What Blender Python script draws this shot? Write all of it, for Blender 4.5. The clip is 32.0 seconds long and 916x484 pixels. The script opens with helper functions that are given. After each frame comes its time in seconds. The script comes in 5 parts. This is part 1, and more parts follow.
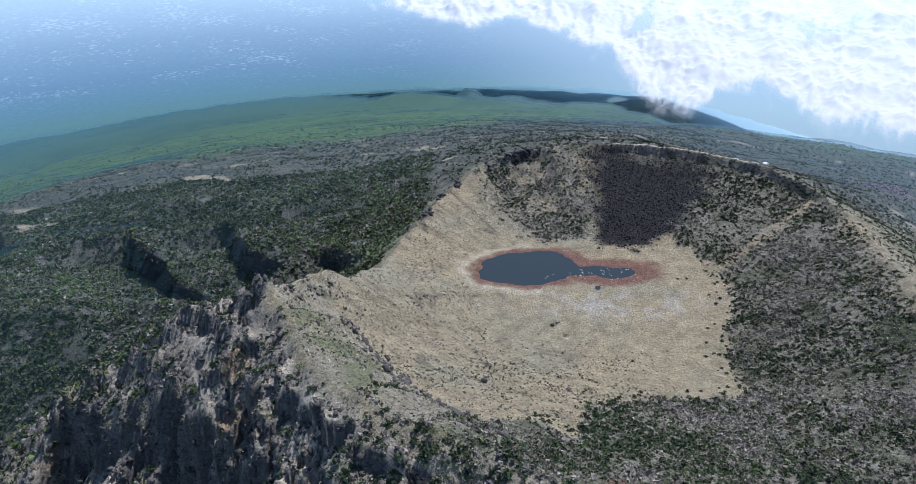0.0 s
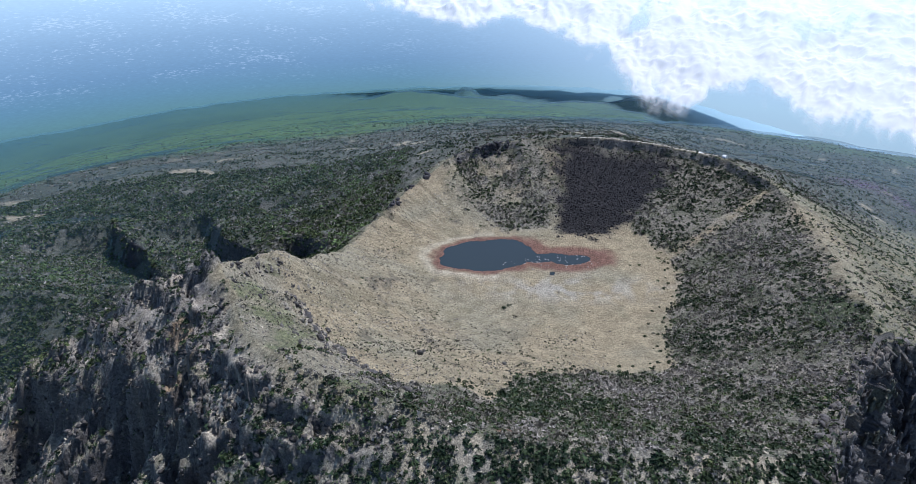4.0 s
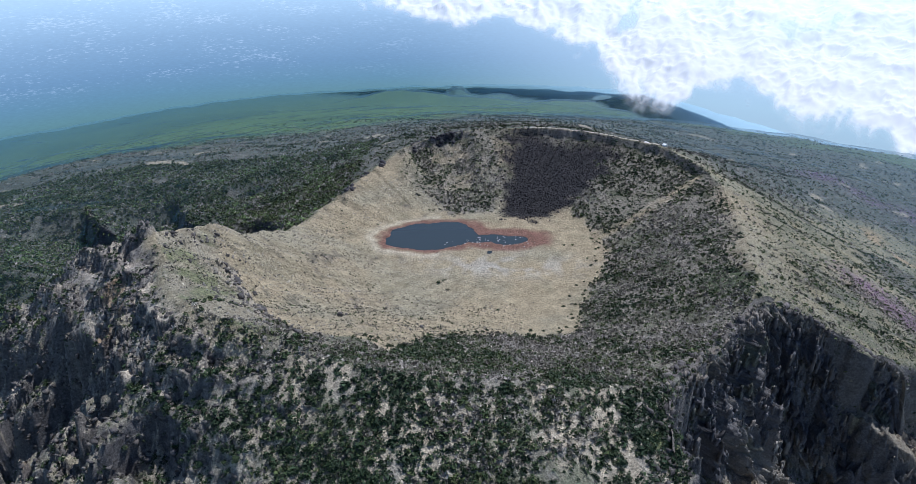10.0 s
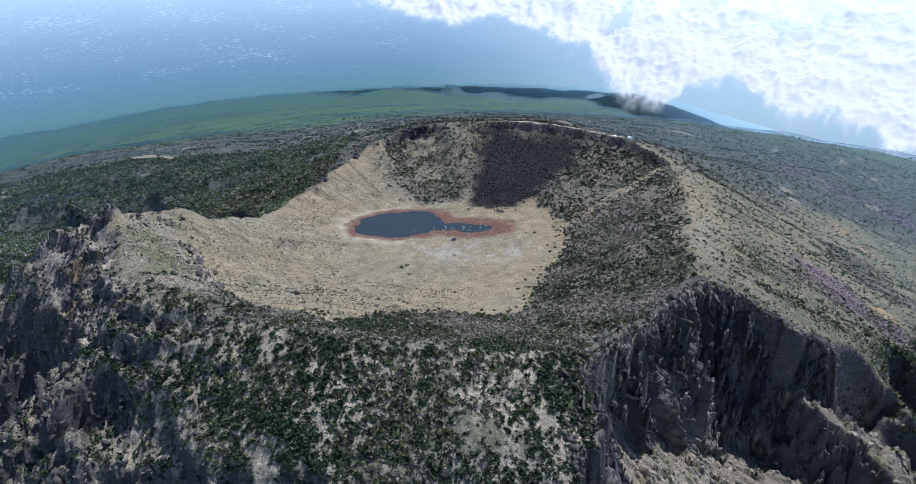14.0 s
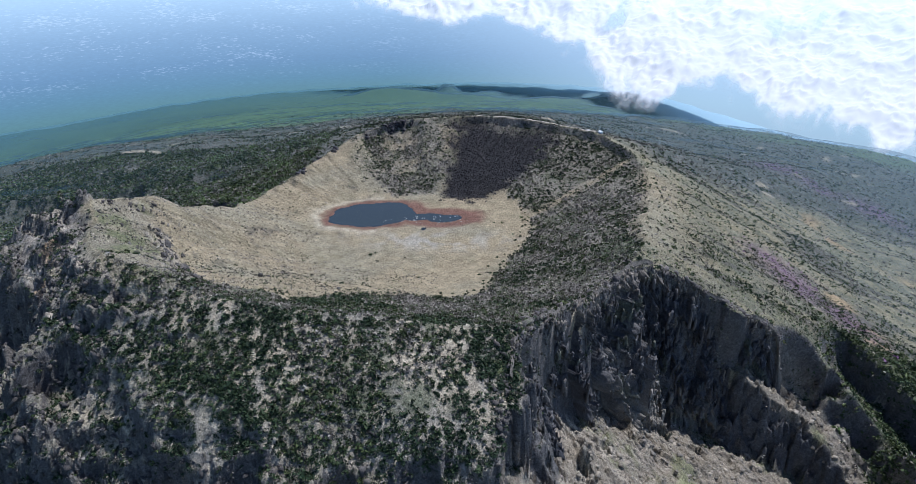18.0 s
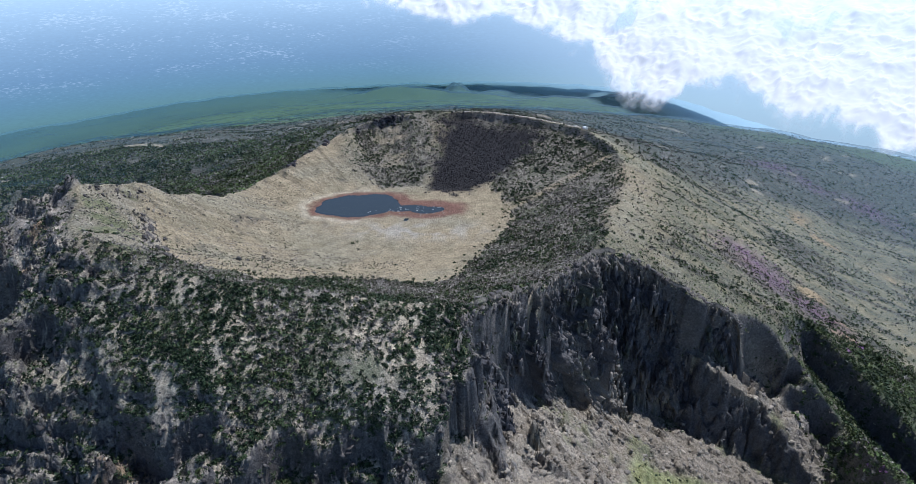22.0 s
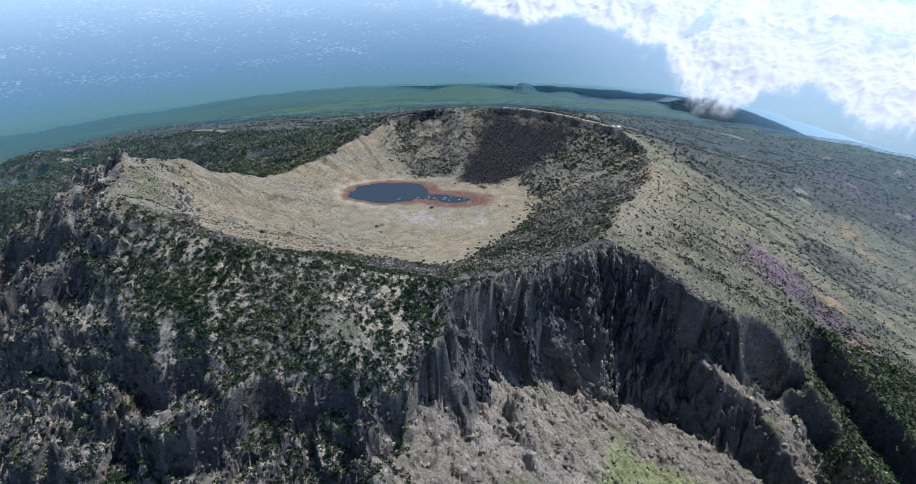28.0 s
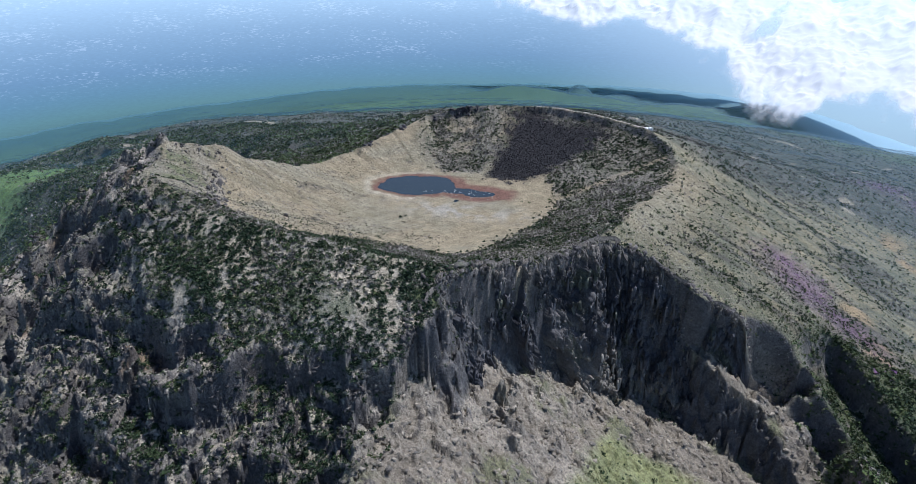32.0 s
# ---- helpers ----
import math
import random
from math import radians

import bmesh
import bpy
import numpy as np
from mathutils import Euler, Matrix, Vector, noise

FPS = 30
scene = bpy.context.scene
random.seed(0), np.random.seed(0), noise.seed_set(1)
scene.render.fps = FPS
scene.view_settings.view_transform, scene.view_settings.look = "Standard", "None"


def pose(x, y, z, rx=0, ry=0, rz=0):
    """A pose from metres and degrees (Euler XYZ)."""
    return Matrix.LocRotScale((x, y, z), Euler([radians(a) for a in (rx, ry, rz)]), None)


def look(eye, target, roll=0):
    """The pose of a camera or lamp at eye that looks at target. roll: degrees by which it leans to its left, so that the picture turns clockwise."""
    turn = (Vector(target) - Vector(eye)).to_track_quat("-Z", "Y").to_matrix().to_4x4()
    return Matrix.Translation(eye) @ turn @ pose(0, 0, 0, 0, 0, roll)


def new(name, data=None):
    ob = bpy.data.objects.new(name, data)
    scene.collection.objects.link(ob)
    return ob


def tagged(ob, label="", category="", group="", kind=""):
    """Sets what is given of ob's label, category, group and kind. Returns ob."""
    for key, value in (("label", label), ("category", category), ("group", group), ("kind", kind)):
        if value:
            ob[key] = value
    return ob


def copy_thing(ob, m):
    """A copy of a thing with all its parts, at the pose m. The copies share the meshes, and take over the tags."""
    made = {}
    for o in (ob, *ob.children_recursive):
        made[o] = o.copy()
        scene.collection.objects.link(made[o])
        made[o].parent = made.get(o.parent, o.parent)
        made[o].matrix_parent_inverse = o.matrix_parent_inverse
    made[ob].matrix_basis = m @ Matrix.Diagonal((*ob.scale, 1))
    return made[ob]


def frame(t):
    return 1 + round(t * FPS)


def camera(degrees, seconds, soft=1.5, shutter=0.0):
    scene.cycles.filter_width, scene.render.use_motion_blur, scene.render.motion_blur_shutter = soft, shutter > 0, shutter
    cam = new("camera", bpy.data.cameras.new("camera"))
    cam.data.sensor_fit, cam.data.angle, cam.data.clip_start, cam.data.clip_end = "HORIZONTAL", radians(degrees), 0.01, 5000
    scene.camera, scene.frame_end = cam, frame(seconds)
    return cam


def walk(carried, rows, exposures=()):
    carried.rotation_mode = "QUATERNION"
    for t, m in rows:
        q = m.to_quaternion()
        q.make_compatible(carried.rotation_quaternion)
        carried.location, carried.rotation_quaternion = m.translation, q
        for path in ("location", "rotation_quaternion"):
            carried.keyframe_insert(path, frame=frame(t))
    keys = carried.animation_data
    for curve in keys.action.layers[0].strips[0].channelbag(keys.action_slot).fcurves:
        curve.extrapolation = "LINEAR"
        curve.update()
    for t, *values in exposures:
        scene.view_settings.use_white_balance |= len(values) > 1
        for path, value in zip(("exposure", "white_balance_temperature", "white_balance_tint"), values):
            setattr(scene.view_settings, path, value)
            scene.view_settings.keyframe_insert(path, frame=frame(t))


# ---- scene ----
cam = camera(71.9, 32.0, soft=0.7)

# seconds, place in metres (lake level is z = 0), tilt from straight down, heading
PATH = [
    (0, -79.1, 54.9, 299.8, 62.47, -0.39),
    (1.5, -63.7, 45.2, 299.8, 62.47, -0.22),
    (3, -48.5, 35.1, 299.8, 62.48, -0.06),
    (5.5, -23.9, 17.6, 299.8, 62.50, -0.03),
    (8, -0.2, -0.3, 299.8, 62.53, 0.00),
    (10.5, 22.8, -18.1, 299.9, 62.52, -0.06),
    (13, 45.1, -35.4, 300.0, 62.50, -0.07),
    (16, 71.1, -55.0, 300.2, 62.50, -0.03),
    (19, 96.7, -73.0, 300.4, 62.49, 0.13),
    (20, 105.2, -78.6, 300.5, 62.48, 0.12),
    (20.5, 109.4, -81.4, 300.5, 62.48, 0.23),
    (21, 113.7, -84.0, 300.6, 62.48, 0.33),
    (21.5, 117.9, -86.6, 300.6, 62.47, 0.55),
    (22, 122.2, -89.2, 300.7, 62.47, 1.34),
    (22.5, 126.5, -91.6, 300.8, 62.48, 2.05),
    (23, 130.8, -94.1, 300.8, 62.48, 3.09),
    (23.5, 135.1, -96.4, 300.9, 62.49, 4.36),
    (24, 139.4, -98.8, 300.9, 62.50, 5.18),
    (24.5, 143.8, -101.0, 301.0, 62.50, 5.78),
    (25, 148.2, -103.2, 301.1, 62.51, 6.15),
    (25.5, 152.7, -105.3, 301.1, 62.51, 6.48),
    (26.5, 161.6, -109.4, 301.3, 62.52, 7.13),
    (27.5, 170.8, -113.3, 301.4, 62.53, 7.78),
    (28, 175.4, -115.1, 301.5, 62.53, 8.21),
    (29, 184.9, -118.7, 301.6, 62.54, 9.32),
    (30, 194.6, -122.0, 301.8, 62.55, 10.88),
    (31, 204.6, -125.1, 301.9, 62.56, 12.22),
    (32, 214.9, -128.0, 302.1, 62.57, 13.67),
]
walk(cam, [(t, pose(x, y, z, tilt, 0, turn)) for t, x, y, z, tilt, turn in PATH], exposures=[(0.0, 0.13, 5360, 14), (32.0, 0.13, 5360, 14)])

# ---- sky and sun ----
SUN_AZ, SUN_EL = radians(41), radians(62)   # azimuth clockwise from +y
world = bpy.data.worlds.new("sky")
scene.world = world
world.use_nodes = True
wn = world.node_tree.nodes
wl = world.node_tree.links
sky = wn.new("ShaderNodeTexSky")
sky.sky_type = "NISHITA"
sky.sun_disc = False
sky.sun_elevation = SUN_EL
sky.sun_rotation = SUN_AZ
sky.altitude = 1900
wn["Background"].inputs["Strength"].default_value = 0.085
wl.new(sky.outputs[0], wn["Background"].inputs["Color"])
sun_dir = Vector((math.sin(SUN_AZ) * math.cos(SUN_EL), math.cos(SUN_AZ) * math.cos(SUN_EL), math.sin(SUN_EL)))
sun = new("sun", bpy.data.lights.new("sun", "SUN"))
sun.data.energy = 4.5
sun.data.angle = radians(0.53)
sun.data.color = (1.0, 0.92, 0.80)
sun.matrix_world = look(sun_dir * 2000, (0, 0, 0))

# ---- noise ----
_rng = np.random.default_rng(7)
_LAT = _rng.random((256, 256))


def vnoise(x, y):
    ix, iy = np.floor(x).astype(np.int64), np.floor(y).astype(np.int64)
    fx, fy = x - ix, y - iy
    fx, fy = fx * fx * (3 - 2 * fx), fy * fy * (3 - 2 * fy)
    a, b = _LAT[ix & 255, iy & 255], _LAT[(ix + 1) & 255, iy & 255]
    c, d = _LAT[ix & 255, (iy + 1) & 255], _LAT[(ix + 1) & 255, (iy + 1) & 255]
    return (a * (1 - fx) + b * fx) * (1 - fy) + (c * (1 - fx) + d * fx) * fy


def fbm(x, y, scale, octaves=4, seed=0.0, gain=0.5):
    """Noise of about -1 to 1; scale in metres."""
    out, amp, tot = 0.0, 1.0, 0.0
    x, y = np.asarray(x, float) / scale + seed * 17.3, np.asarray(y, float) / scale + seed * 9.1
    for k in range(octaves):
        out = out + amp * (vnoise(x, y) * 2 - 1)
        tot += amp
        amp *= gain
        x, y = 2.03 * (0.8 * x - 0.6 * y) + 5.2, 2.03 * (0.6 * x + 0.8 * y) + 1.7
    return out / tot


def ridged(x, y, scale, octaves=4, seed=0.0):
    """Sharp crests; 0 to 1."""
    out, amp, tot = 0.0, 1.0, 0.0
    x, y = np.asarray(x, float) / scale + seed * 13.7, np.asarray(y, float) / scale + seed * 5.9
    for k in range(octaves):
        out = out + amp * (1 - np.abs(vnoise(x, y) * 2 - 1)) ** 2
        tot += amp
        amp *= 0.5
        x, y = 2.07 * (0.8 * x - 0.6 * y) + 3.1, 2.07 * (0.6 * x + 0.8 * y) + 7.7
    return out / tot


def facets(x, y, scale, seed=0):
    """Broken rock: tilted flat pieces with sharp steps between them; about -0.7 to 0.7."""
    x, y = np.asarray(x, float) / scale + seed * 3.7, np.asarray(y, float) / scale + seed * 8.3
    ix, iy = np.floor(x).astype(np.int64), np.floor(y).astype(np.int64)
    best, out = np.full(x.shape, 9.0), np.zeros(x.shape)
    for i in (-1, 0, 1):
        for j in (-1, 0, 1):
            cx, cy = ix + i, iy + j
            a, b = cx & 255, cy & 255
            dx, dy = x - cx - _LAT[a, b], y - cy - _LAT[(a + 37) & 255, (b + 91) & 255]
            q = dx * dx + dy * dy
            near = q < best
            best = np.where(near, q, best)
            out = np.where(near, _LAT[(a + 101) & 255, (b + 53) & 255] - .5 + 1.3 * (_LAT[(a + 11) & 255, (b + 7) & 255] - .5) * dx + 1.3 * (_LAT[(a + 71) & 255, (b + 29) & 255] - .5) * dy, out)
    return out


def only(mask, f, *args):
    """f where the mask holds, and nothing elsewhere."""
    out = np.zeros(np.shape(mask))
    if mask.any():
        out[mask] = f(*[np.broadcast_to(a, mask.shape)[mask] for a in args])
    return out


def smooth(a, b, v):
    t = np.clip((v - a) / (b - a), 0, 1)
    return t * t * (3 - 2 * t)


# ---- plan of the mountain ----
CX, CY = 50.0, 540.0          # lowest part of the crater floor
FAR = 4250.0                  # radius of the ground sheet
RIM = [                       # crest of the crater wall: x, y, height
    (-40, 214, 121), (-9, 208, 121), (35, 213, 112), (75, 216, 103), (116, 226, 93), (148, 262, 80), (175, 296, 68),
    (203, 330, 67), (224, 356, 69), (249, 435, 60), (275, 505, 50), (297, 574, 40), (295, 657, 45), (271, 715, 48),
    (231, 756, 47), (122, 775, 55), (40, 782, 50), (-28, 772, 39), (-85, 706, 22), (-118, 636, 15), (-134, 575, 20),
    (-140, 515, 36), (-150, 450, 68), (-166, 395, 100), (-178, 356, 116), (-163, 325, 111), (-135, 272, 122), (-106, 240, 130), (-69, 226, 124),
]
BOWL = [                      # heading from the centre, share of the radius that is flat, steepness
    (-100, 0.20, 1.50), (-64, 0.30, 1.40), (-30, 0.42, 1.20), (10, 0.42, 1.15), (40, 0.40, 1.10), (75, 0.40, 1.05),
    (108, 0.45, 1.20), (150, 0.62, 1.15), (186, 0.58, 1.25), (215, 0.36, 1.45), (242, 0.22, 1.55),
]
OUT_D = [0, 12, 30, 60, 110, 200, 400, 800, 1600, 2000, 3000, 4400]
OUT = {                       # drop below the crest at those distances outside it
    "front": [0, 4, 11, 25, 66, 142, 290, 430, 620, 690, 840, 1000],
    "right": [0, 6, 15, 29, 53, 100, 190, 300, 395, 640, 1040, 1150],
    "east": [0, 6, 13, 22, 38, 72, 145, 255, 420, 680, 1060, 1150],
    "far": [0, 6, 12, 19, 31, 58, 116, 222, 440, 535, 760, 980],
    "left": [0, 8, 18, 28, 40, 52, 74, 150, 420, 540, 830, 1020],
    "valley": [0, 8, 20, 40, 74, 126, 220, 345, 540, 625, 830, 1020],
    "crag": [0, 3, 11, 38, 90, 170, 285, 400, 570, 645, 820, 1000],
}
FLANK = [(-100, "front"), (-66, "front"), (-40, "right"), (25, "right"), (40, "east"), (57, "east"), (72, "far"), (112, "far"), (142, "left"), (176, "left"), (194, "valley"), (211, "crag"), (238, "crag"), (258, "front")]
CLIFF = [                     # top edge of the great cliff: x, y, height
    (112, 170, 78), (122, 226, 92), (150, 262, 80), (177, 294, 67), (205, 328, 67), (226, 350, 68), (250, 351, 60), (280, 348, 42),
    (309, 345, 24), (343, 345, -16), (375, 345, -53), (410, 345, -92), (480, 340, -160), (620, 325, -270),
]
SPUR = [(82, 20, 0), (88, 120, 0), (100, 185, 0), (120, 240, 0)]   # rib that ends the cliff on its west side
SCARP_A = [(-510, 800, 0), (-470, 745, 0), (-410, 690, 0), (-335, 625, 0)]      # shaded steps in the western forest
SCARP_B = [(-375, 800, 0), (-345, 740, 0), (-305, 675, 0), (-250, 640, 0)]
SCARP_C = [(-235, 665, 0), (-190, 630, 0), (-160, 590, 0)]
SCARP_D = [(-760, 880, 0), (-690, 830, 0), (-640, 770, 0)]
SCARP = [(-150, 382, 0), (-118, 325, 0), (-90, 282, 0), (-62, 246, 0)]   # broken rock band inside the western crest
BUTTRESS = [([(322, 326, -58), (330, 308, -84), (340, 292, -104)], 1.9),
            ([(120, 196, 66), (134, 176, 34), (150, 158, 12)], 1.6)]
GULLY = [(428, 410, 0), (453, 374, 0), (466, 340, 0), (478, 312, 0), (500, 268, 0)]   # short scarp above the thicket
FIN = [(314, 328, -24), (326, 322, -33), (343, 317, -45), (355, 315, -53), (364, 309, -60), (373, 302, -68), (383, 287, -80), (394, 274, -92), (410, 255, -112)]   # leaning slab that juts from the cliff
WEST_WALL = [(-330, 352, 0), (-290, 340, 0), (-243, 316, 0), (-200, 286, 0), (-158, 244, 0), (-124, 214, 0), (-98, 200, 0)]   # shaded face under the western crest
CLIFF_E = [0, 3, 8, 20, 60, 150, 400]
CLIFF_D = [0, 12, 32, 74, 190, 330, 600]      # drop of the wall itself
CREST = [(-178, 356, 116), (-222, 358, 103), (-269, 360, 72), (-308, 362, 47), (-360, 366, 8), (-430, 372, -50)]
HILLS = [(16, 3960, 70, 75, 60), (-330, 3700, 70, 300, 200), (40, 3500, 30, 260, 200), (1045, 3450, 40, 260, 200),
         (1290, 3830, 40, 430, 300), (1750, 3000, 60, 500, 300), (620, 3300, 30, 200, 160), (300, 3850, 25, 160, 120)]


def turned(dx, dy):
    return np.degrees(np.arctan2(dy, dx))


def around(table, column, theta):
    """Periodic interpolation over the heading."""
    rows = sorted((row[0] % 360, row[column]) for row in table)
    a = np.array([r[0] for r in rows])
    v = np.array([r[1] for r in rows], float)
    return np.interp(np.mod(theta, 360), np.r_[a[-1] - 360, a, a[0] + 360], np.r_[v[-1], v, v[0]])


_rimtab = [(turned(x - CX, y - CY), math.hypot(x - CX, y - CY), z) for x, y, z in RIM]
_kinds = list(OUT)
_flanktab = [(a, *[1.0 if k == kind else 0.0 for k in _kinds]) for a, kind in FLANK]


def along(line, x, y):
    """Signed distance from a line of (x, y, z) (positive on its right hand), its height there and the length run."""
    best = np.full(np.shape(x), 1e9)
    side, high, run = np.zeros(np.shape(x)), np.zeros(np.shape(x)), np.zeros(np.shape(x))
    length = 0.0
    for (ax, ay, az), (bx, by, bz) in zip(line, line[1:]):
        ex, ey = bx - ax, by - ay
        seg = math.hypot(ex, ey)
        t = np.clip(((x - ax) * ex + (y - ay) * ey) / seg ** 2, 0, 1)
        qx, qy = x - ax - t * ex, y - ay - t * ey
        d = np.hypot(qx, qy)
        s = np.sign(ex * (y - ay) - ey * (x - ax))
        near = d < best
        best = np.where(near, d, best)
        side = np.where(near, -s, side)
        high = np.where(near, az + t * (bz - az), high)
        run = np.where(near, length + t * seg, run)
        length += seg
    return best * side, high, run


def rim_at(theta):
    r, z = around(_rimtab, 1, theta), around(_rimtab, 2, theta)
    return r + 3.5 * fbm(theta, 0 * theta, 5.0, 4, 3), z + (2.6 + 5 * smooth(200, 210, np.mod(theta, 360)) * (1 - smooth(245, 256, np.mod(theta, 360)))) * fbm(theta, 0 * theta, 4.0, 5, 4)


def height(x, y, rough=1.0):
    """The ground's height, and how much of it is bare crag."""
    x, y = np.asarray(x, float), np.asarray(y, float)
    dx, dy = x - CX, y - CY
    theta, r = turned(dx, dy), np.hypot(dx, dy)
    R, Z = rim_at(theta)
    s = r / R
    s0, e = around(BOWL, 1, theta), around(BOWL, 2, theta)
    inner = Z * np.clip((s - s0) / (1 - s0), 0, 1) ** e
    inner = inner + rough * (1.2 * fbm(x, y, 40, 4, 5) + 0.35 * fbm(x, y, 7, 3, 6)) * smooth(0.2, 0.6, s) * (1 - 0.7 * smooth(.9, 1, s))
    th = np.mod(theta, 360)
    lip = smooth(14, 30, th) * (1 - smooth(76, 84, th)) + smooth(92, 97, th) * (1 - smooth(112, 116, th))
    inner = inner - lip * (7 + 4 * fbm(theta, 0 * theta, 2.0, 3, 76)) * smooth(0, .028, 1 - s) * (1 - smooth(.1, .5, 1 - s))
    d = np.maximum(r - R, 0)
    drop = 0.0
    wts = {}
    for n, kind in enumerate(_kinds):
        w = around(_flanktab, n + 1, theta)
        wts[kind] = w
        drop = drop + w * np.interp(d, OUT_D, OUT[kind])
    outer = Z - drop
    crag = wts["crag"] + wts["front"] * smooth(45, 90, d)
    crag = crag * smooth(1, 16, d) * (1 - smooth(260, 420, d))
    big = smooth(5, 60, d)
    outer = outer + rough * big * (fbm(x, y, 120, 5, 8) * (4 + 10 * smooth(100, 900, d)) + wts["left"] * -14 * smooth(.55, .9, ridged(x, y, 240, 2, 9)) * smooth(60, 160, d))
    outer = outer + rough * smooth(900, 2200, d) * fbm(x, y, 700, 5, 31) * 15
    for line, deep in ((SCARP_A, 44), (SCARP_B, 32), (SCARP_C, 22), (SCARP_D, 34)):
        fd, _, frun = along(line, x, y)
        span = sum(math.hypot(b[0] - a[0], b[1] - a[1]) for a, b in zip(line, line[1:]))
        outer = outer - rough * deep * smooth(-3, 9, fd + 10 * fbm(x, y, 30, 4, 77)) * (1 - smooth(26, 130, fd)) * smooth(0, 30, frun) * (1 - smooth(span - 30, span, frun))
    gd, _, grun = along(GULLY, x, y)
    gash = smooth(-2, 8, gd + 6 * fbm(x, y, 18, 3, 162)) * (1 - smooth(28, 75, gd)) * smooth(0, 30, grun)
    outer = outer - rough * 32 * gash
    z = np.where(s < 1, inner, outer)
    crag = np.where(s < 1, 0, np.maximum(crag, .8 * gash * (1 - smooth(6, 20, gd))))
    # lean crags and gullies on the steep outer side
    wx, wy = x + 7 * fbm(x, y, 30, 3, 71), y + 7 * fbm(x, y, 30, 3, 72)
    arc = np.radians(theta) * 300 + 10 * fbm(x, y, 50, 3, 93)
    ribs = 30 * (ridged(arc, d * .2, 46, 2, 94) - .55) + 12 * (ridged(arc, d * .3, 17, 2, 95) - .5)
    broken = ribs * smooth(8, 50, d) + 9 * (ridged(wx, wy, 62, 3, 11) - 0.62) + 7 * (ridged(wx, wy, 21, 3, 12) - 0.6) + 2.2 * (ridged(wx, wy, 8.5, 2, 73) - .55) + 1.0 * (ridged(x, y, 3.9, 2, 74) - .5)
    z = z + rough * crag * broken
    # craggy crest that runs off the western peak
    ed, ez, run = along(CREST, x, y)
    ridge = ez - np.where(ed > 0, 1.12, 0.66) * np.abs(ed) + rough * (9 * (ridged(wx, wy, 34, 3, 13) - 0.5) + 2.5 * (ridged(wx, wy, 12, 3, 14) - .5))
    on = (ridge > z) & (s > 1.0)
    z = np.where(on, ridge, z)
    crag = np.maximum(crag, np.where(on, 0.9, 0))
    # steep steps that stand in their own shade
    tall = 34 + 10 * fbm(x, y, 90, 2, 101)
    lift = (z + 17 * fbm(wx, wy, 48, 4, 102) + 6 * fbm(x, y, 12, 3, 103)) / tall
    part_up = lift - np.floor(lift)
    shelf = (smooth(.52, .88, part_up) - part_up) * tall
    z = z + rough * shelf * crag * (.8 + .2 * smooth(-120, -200, x)) * smooth(14, 44, np.maximum(d, on * np.abs(ed) * 2.2)) * (.2 + .8 * smooth(-.25, .15, fbm(x, y, 75, 3, 104))) * np.where(s < 1, 0, 1)
    small = 10.5
    lift = (z + 9 * fbm(wx, wy, 26, 4, 160)) / small
    part_up = lift - np.floor(lift)
    z = z + rough * .8 * small * (smooth(.5, .85, part_up) - part_up) * crag * (s > 1) * smooth(-.35, .05, fbm(x, y, 40, 3, 161))
    # shaded face under it
    fd, _, frun = along(WEST_WALL, x, y)
    wob = fd + 9 * fbm(x, y, 34, 4, 130) + 14 * (ridged(frun, fd * .25, 30, 2, 131) - .5)
    bite = smooth(-1, 9, wob) * (1 - smooth(45, 165, fd)) * smooth(0, 25, frun) * (1 - smooth(225, 275, frun)) * (s > 1) * (.25 + .75 * smooth(.32, .52, ridged(frun + .25 * fd, fd * .45, 44, 2, 133)))
    z = z - rough * bite * (42 + 24 * fbm(x, y, 45, 3, 132)) + rough * np.sqrt(bite) * (9 * (ridged(wx, wy, 20, 3, 134) - .5) + 3 * (ridged(x, y, 7.5, 2, 135) - .5) + 1.2 * (ridged(x, y, 3.6, 2, 136) - .5))
    crag = np.maximum(crag, bite * .95)
    z = z + rough * crag * only((crag > .03) & (s > 1), lambda a, b: 9 * facets(a, b, 27, 1) + 4.5 * facets(a, b, 11.5, 2) + 1.8 * facets(a, b, 5.2, 3), wx, wy)
    # broken band under the western crest
    sd, _, srun = along(SCARP, x, y)
    band = np.exp(-(sd / 10) ** 2) * (s < 1) * smooth(2, 20, srun)
    z = z + rough * (s < 1) * 6 * (smooth(-9, 5, sd) - .5) * np.exp(-(sd / 24) ** 2) * smooth(2, 20, srun)
    z = z + rough * band * (9 * (ridged(x, y, 17, 4, 25) - .55) + 3 * (ridged(x, y, 5, 2, 26) - .5))
    crag = np.maximum(crag, band * .9)
    hump = (s < 1) * smooth(0, 14, sd) * smooth(1.0, .93, s) * (x < -30) * (y < 420)
    z = z + rough * hump * (4.5 * fbm(x, y, 26, 4, 88) + 1.5 * (ridged(x, y, 8, 3, 89) - .5))
    # the great cliff, with ribs and clefts
    ce, cz, crun = along(CLIFF, x, y)
    ce = ce + rough * (6 * fbm(x, y, 26, 4, 81) + 2 * fbm(x, y, 7, 2, 82)) * (1 - smooth(20, 60, np.abs(ce)))
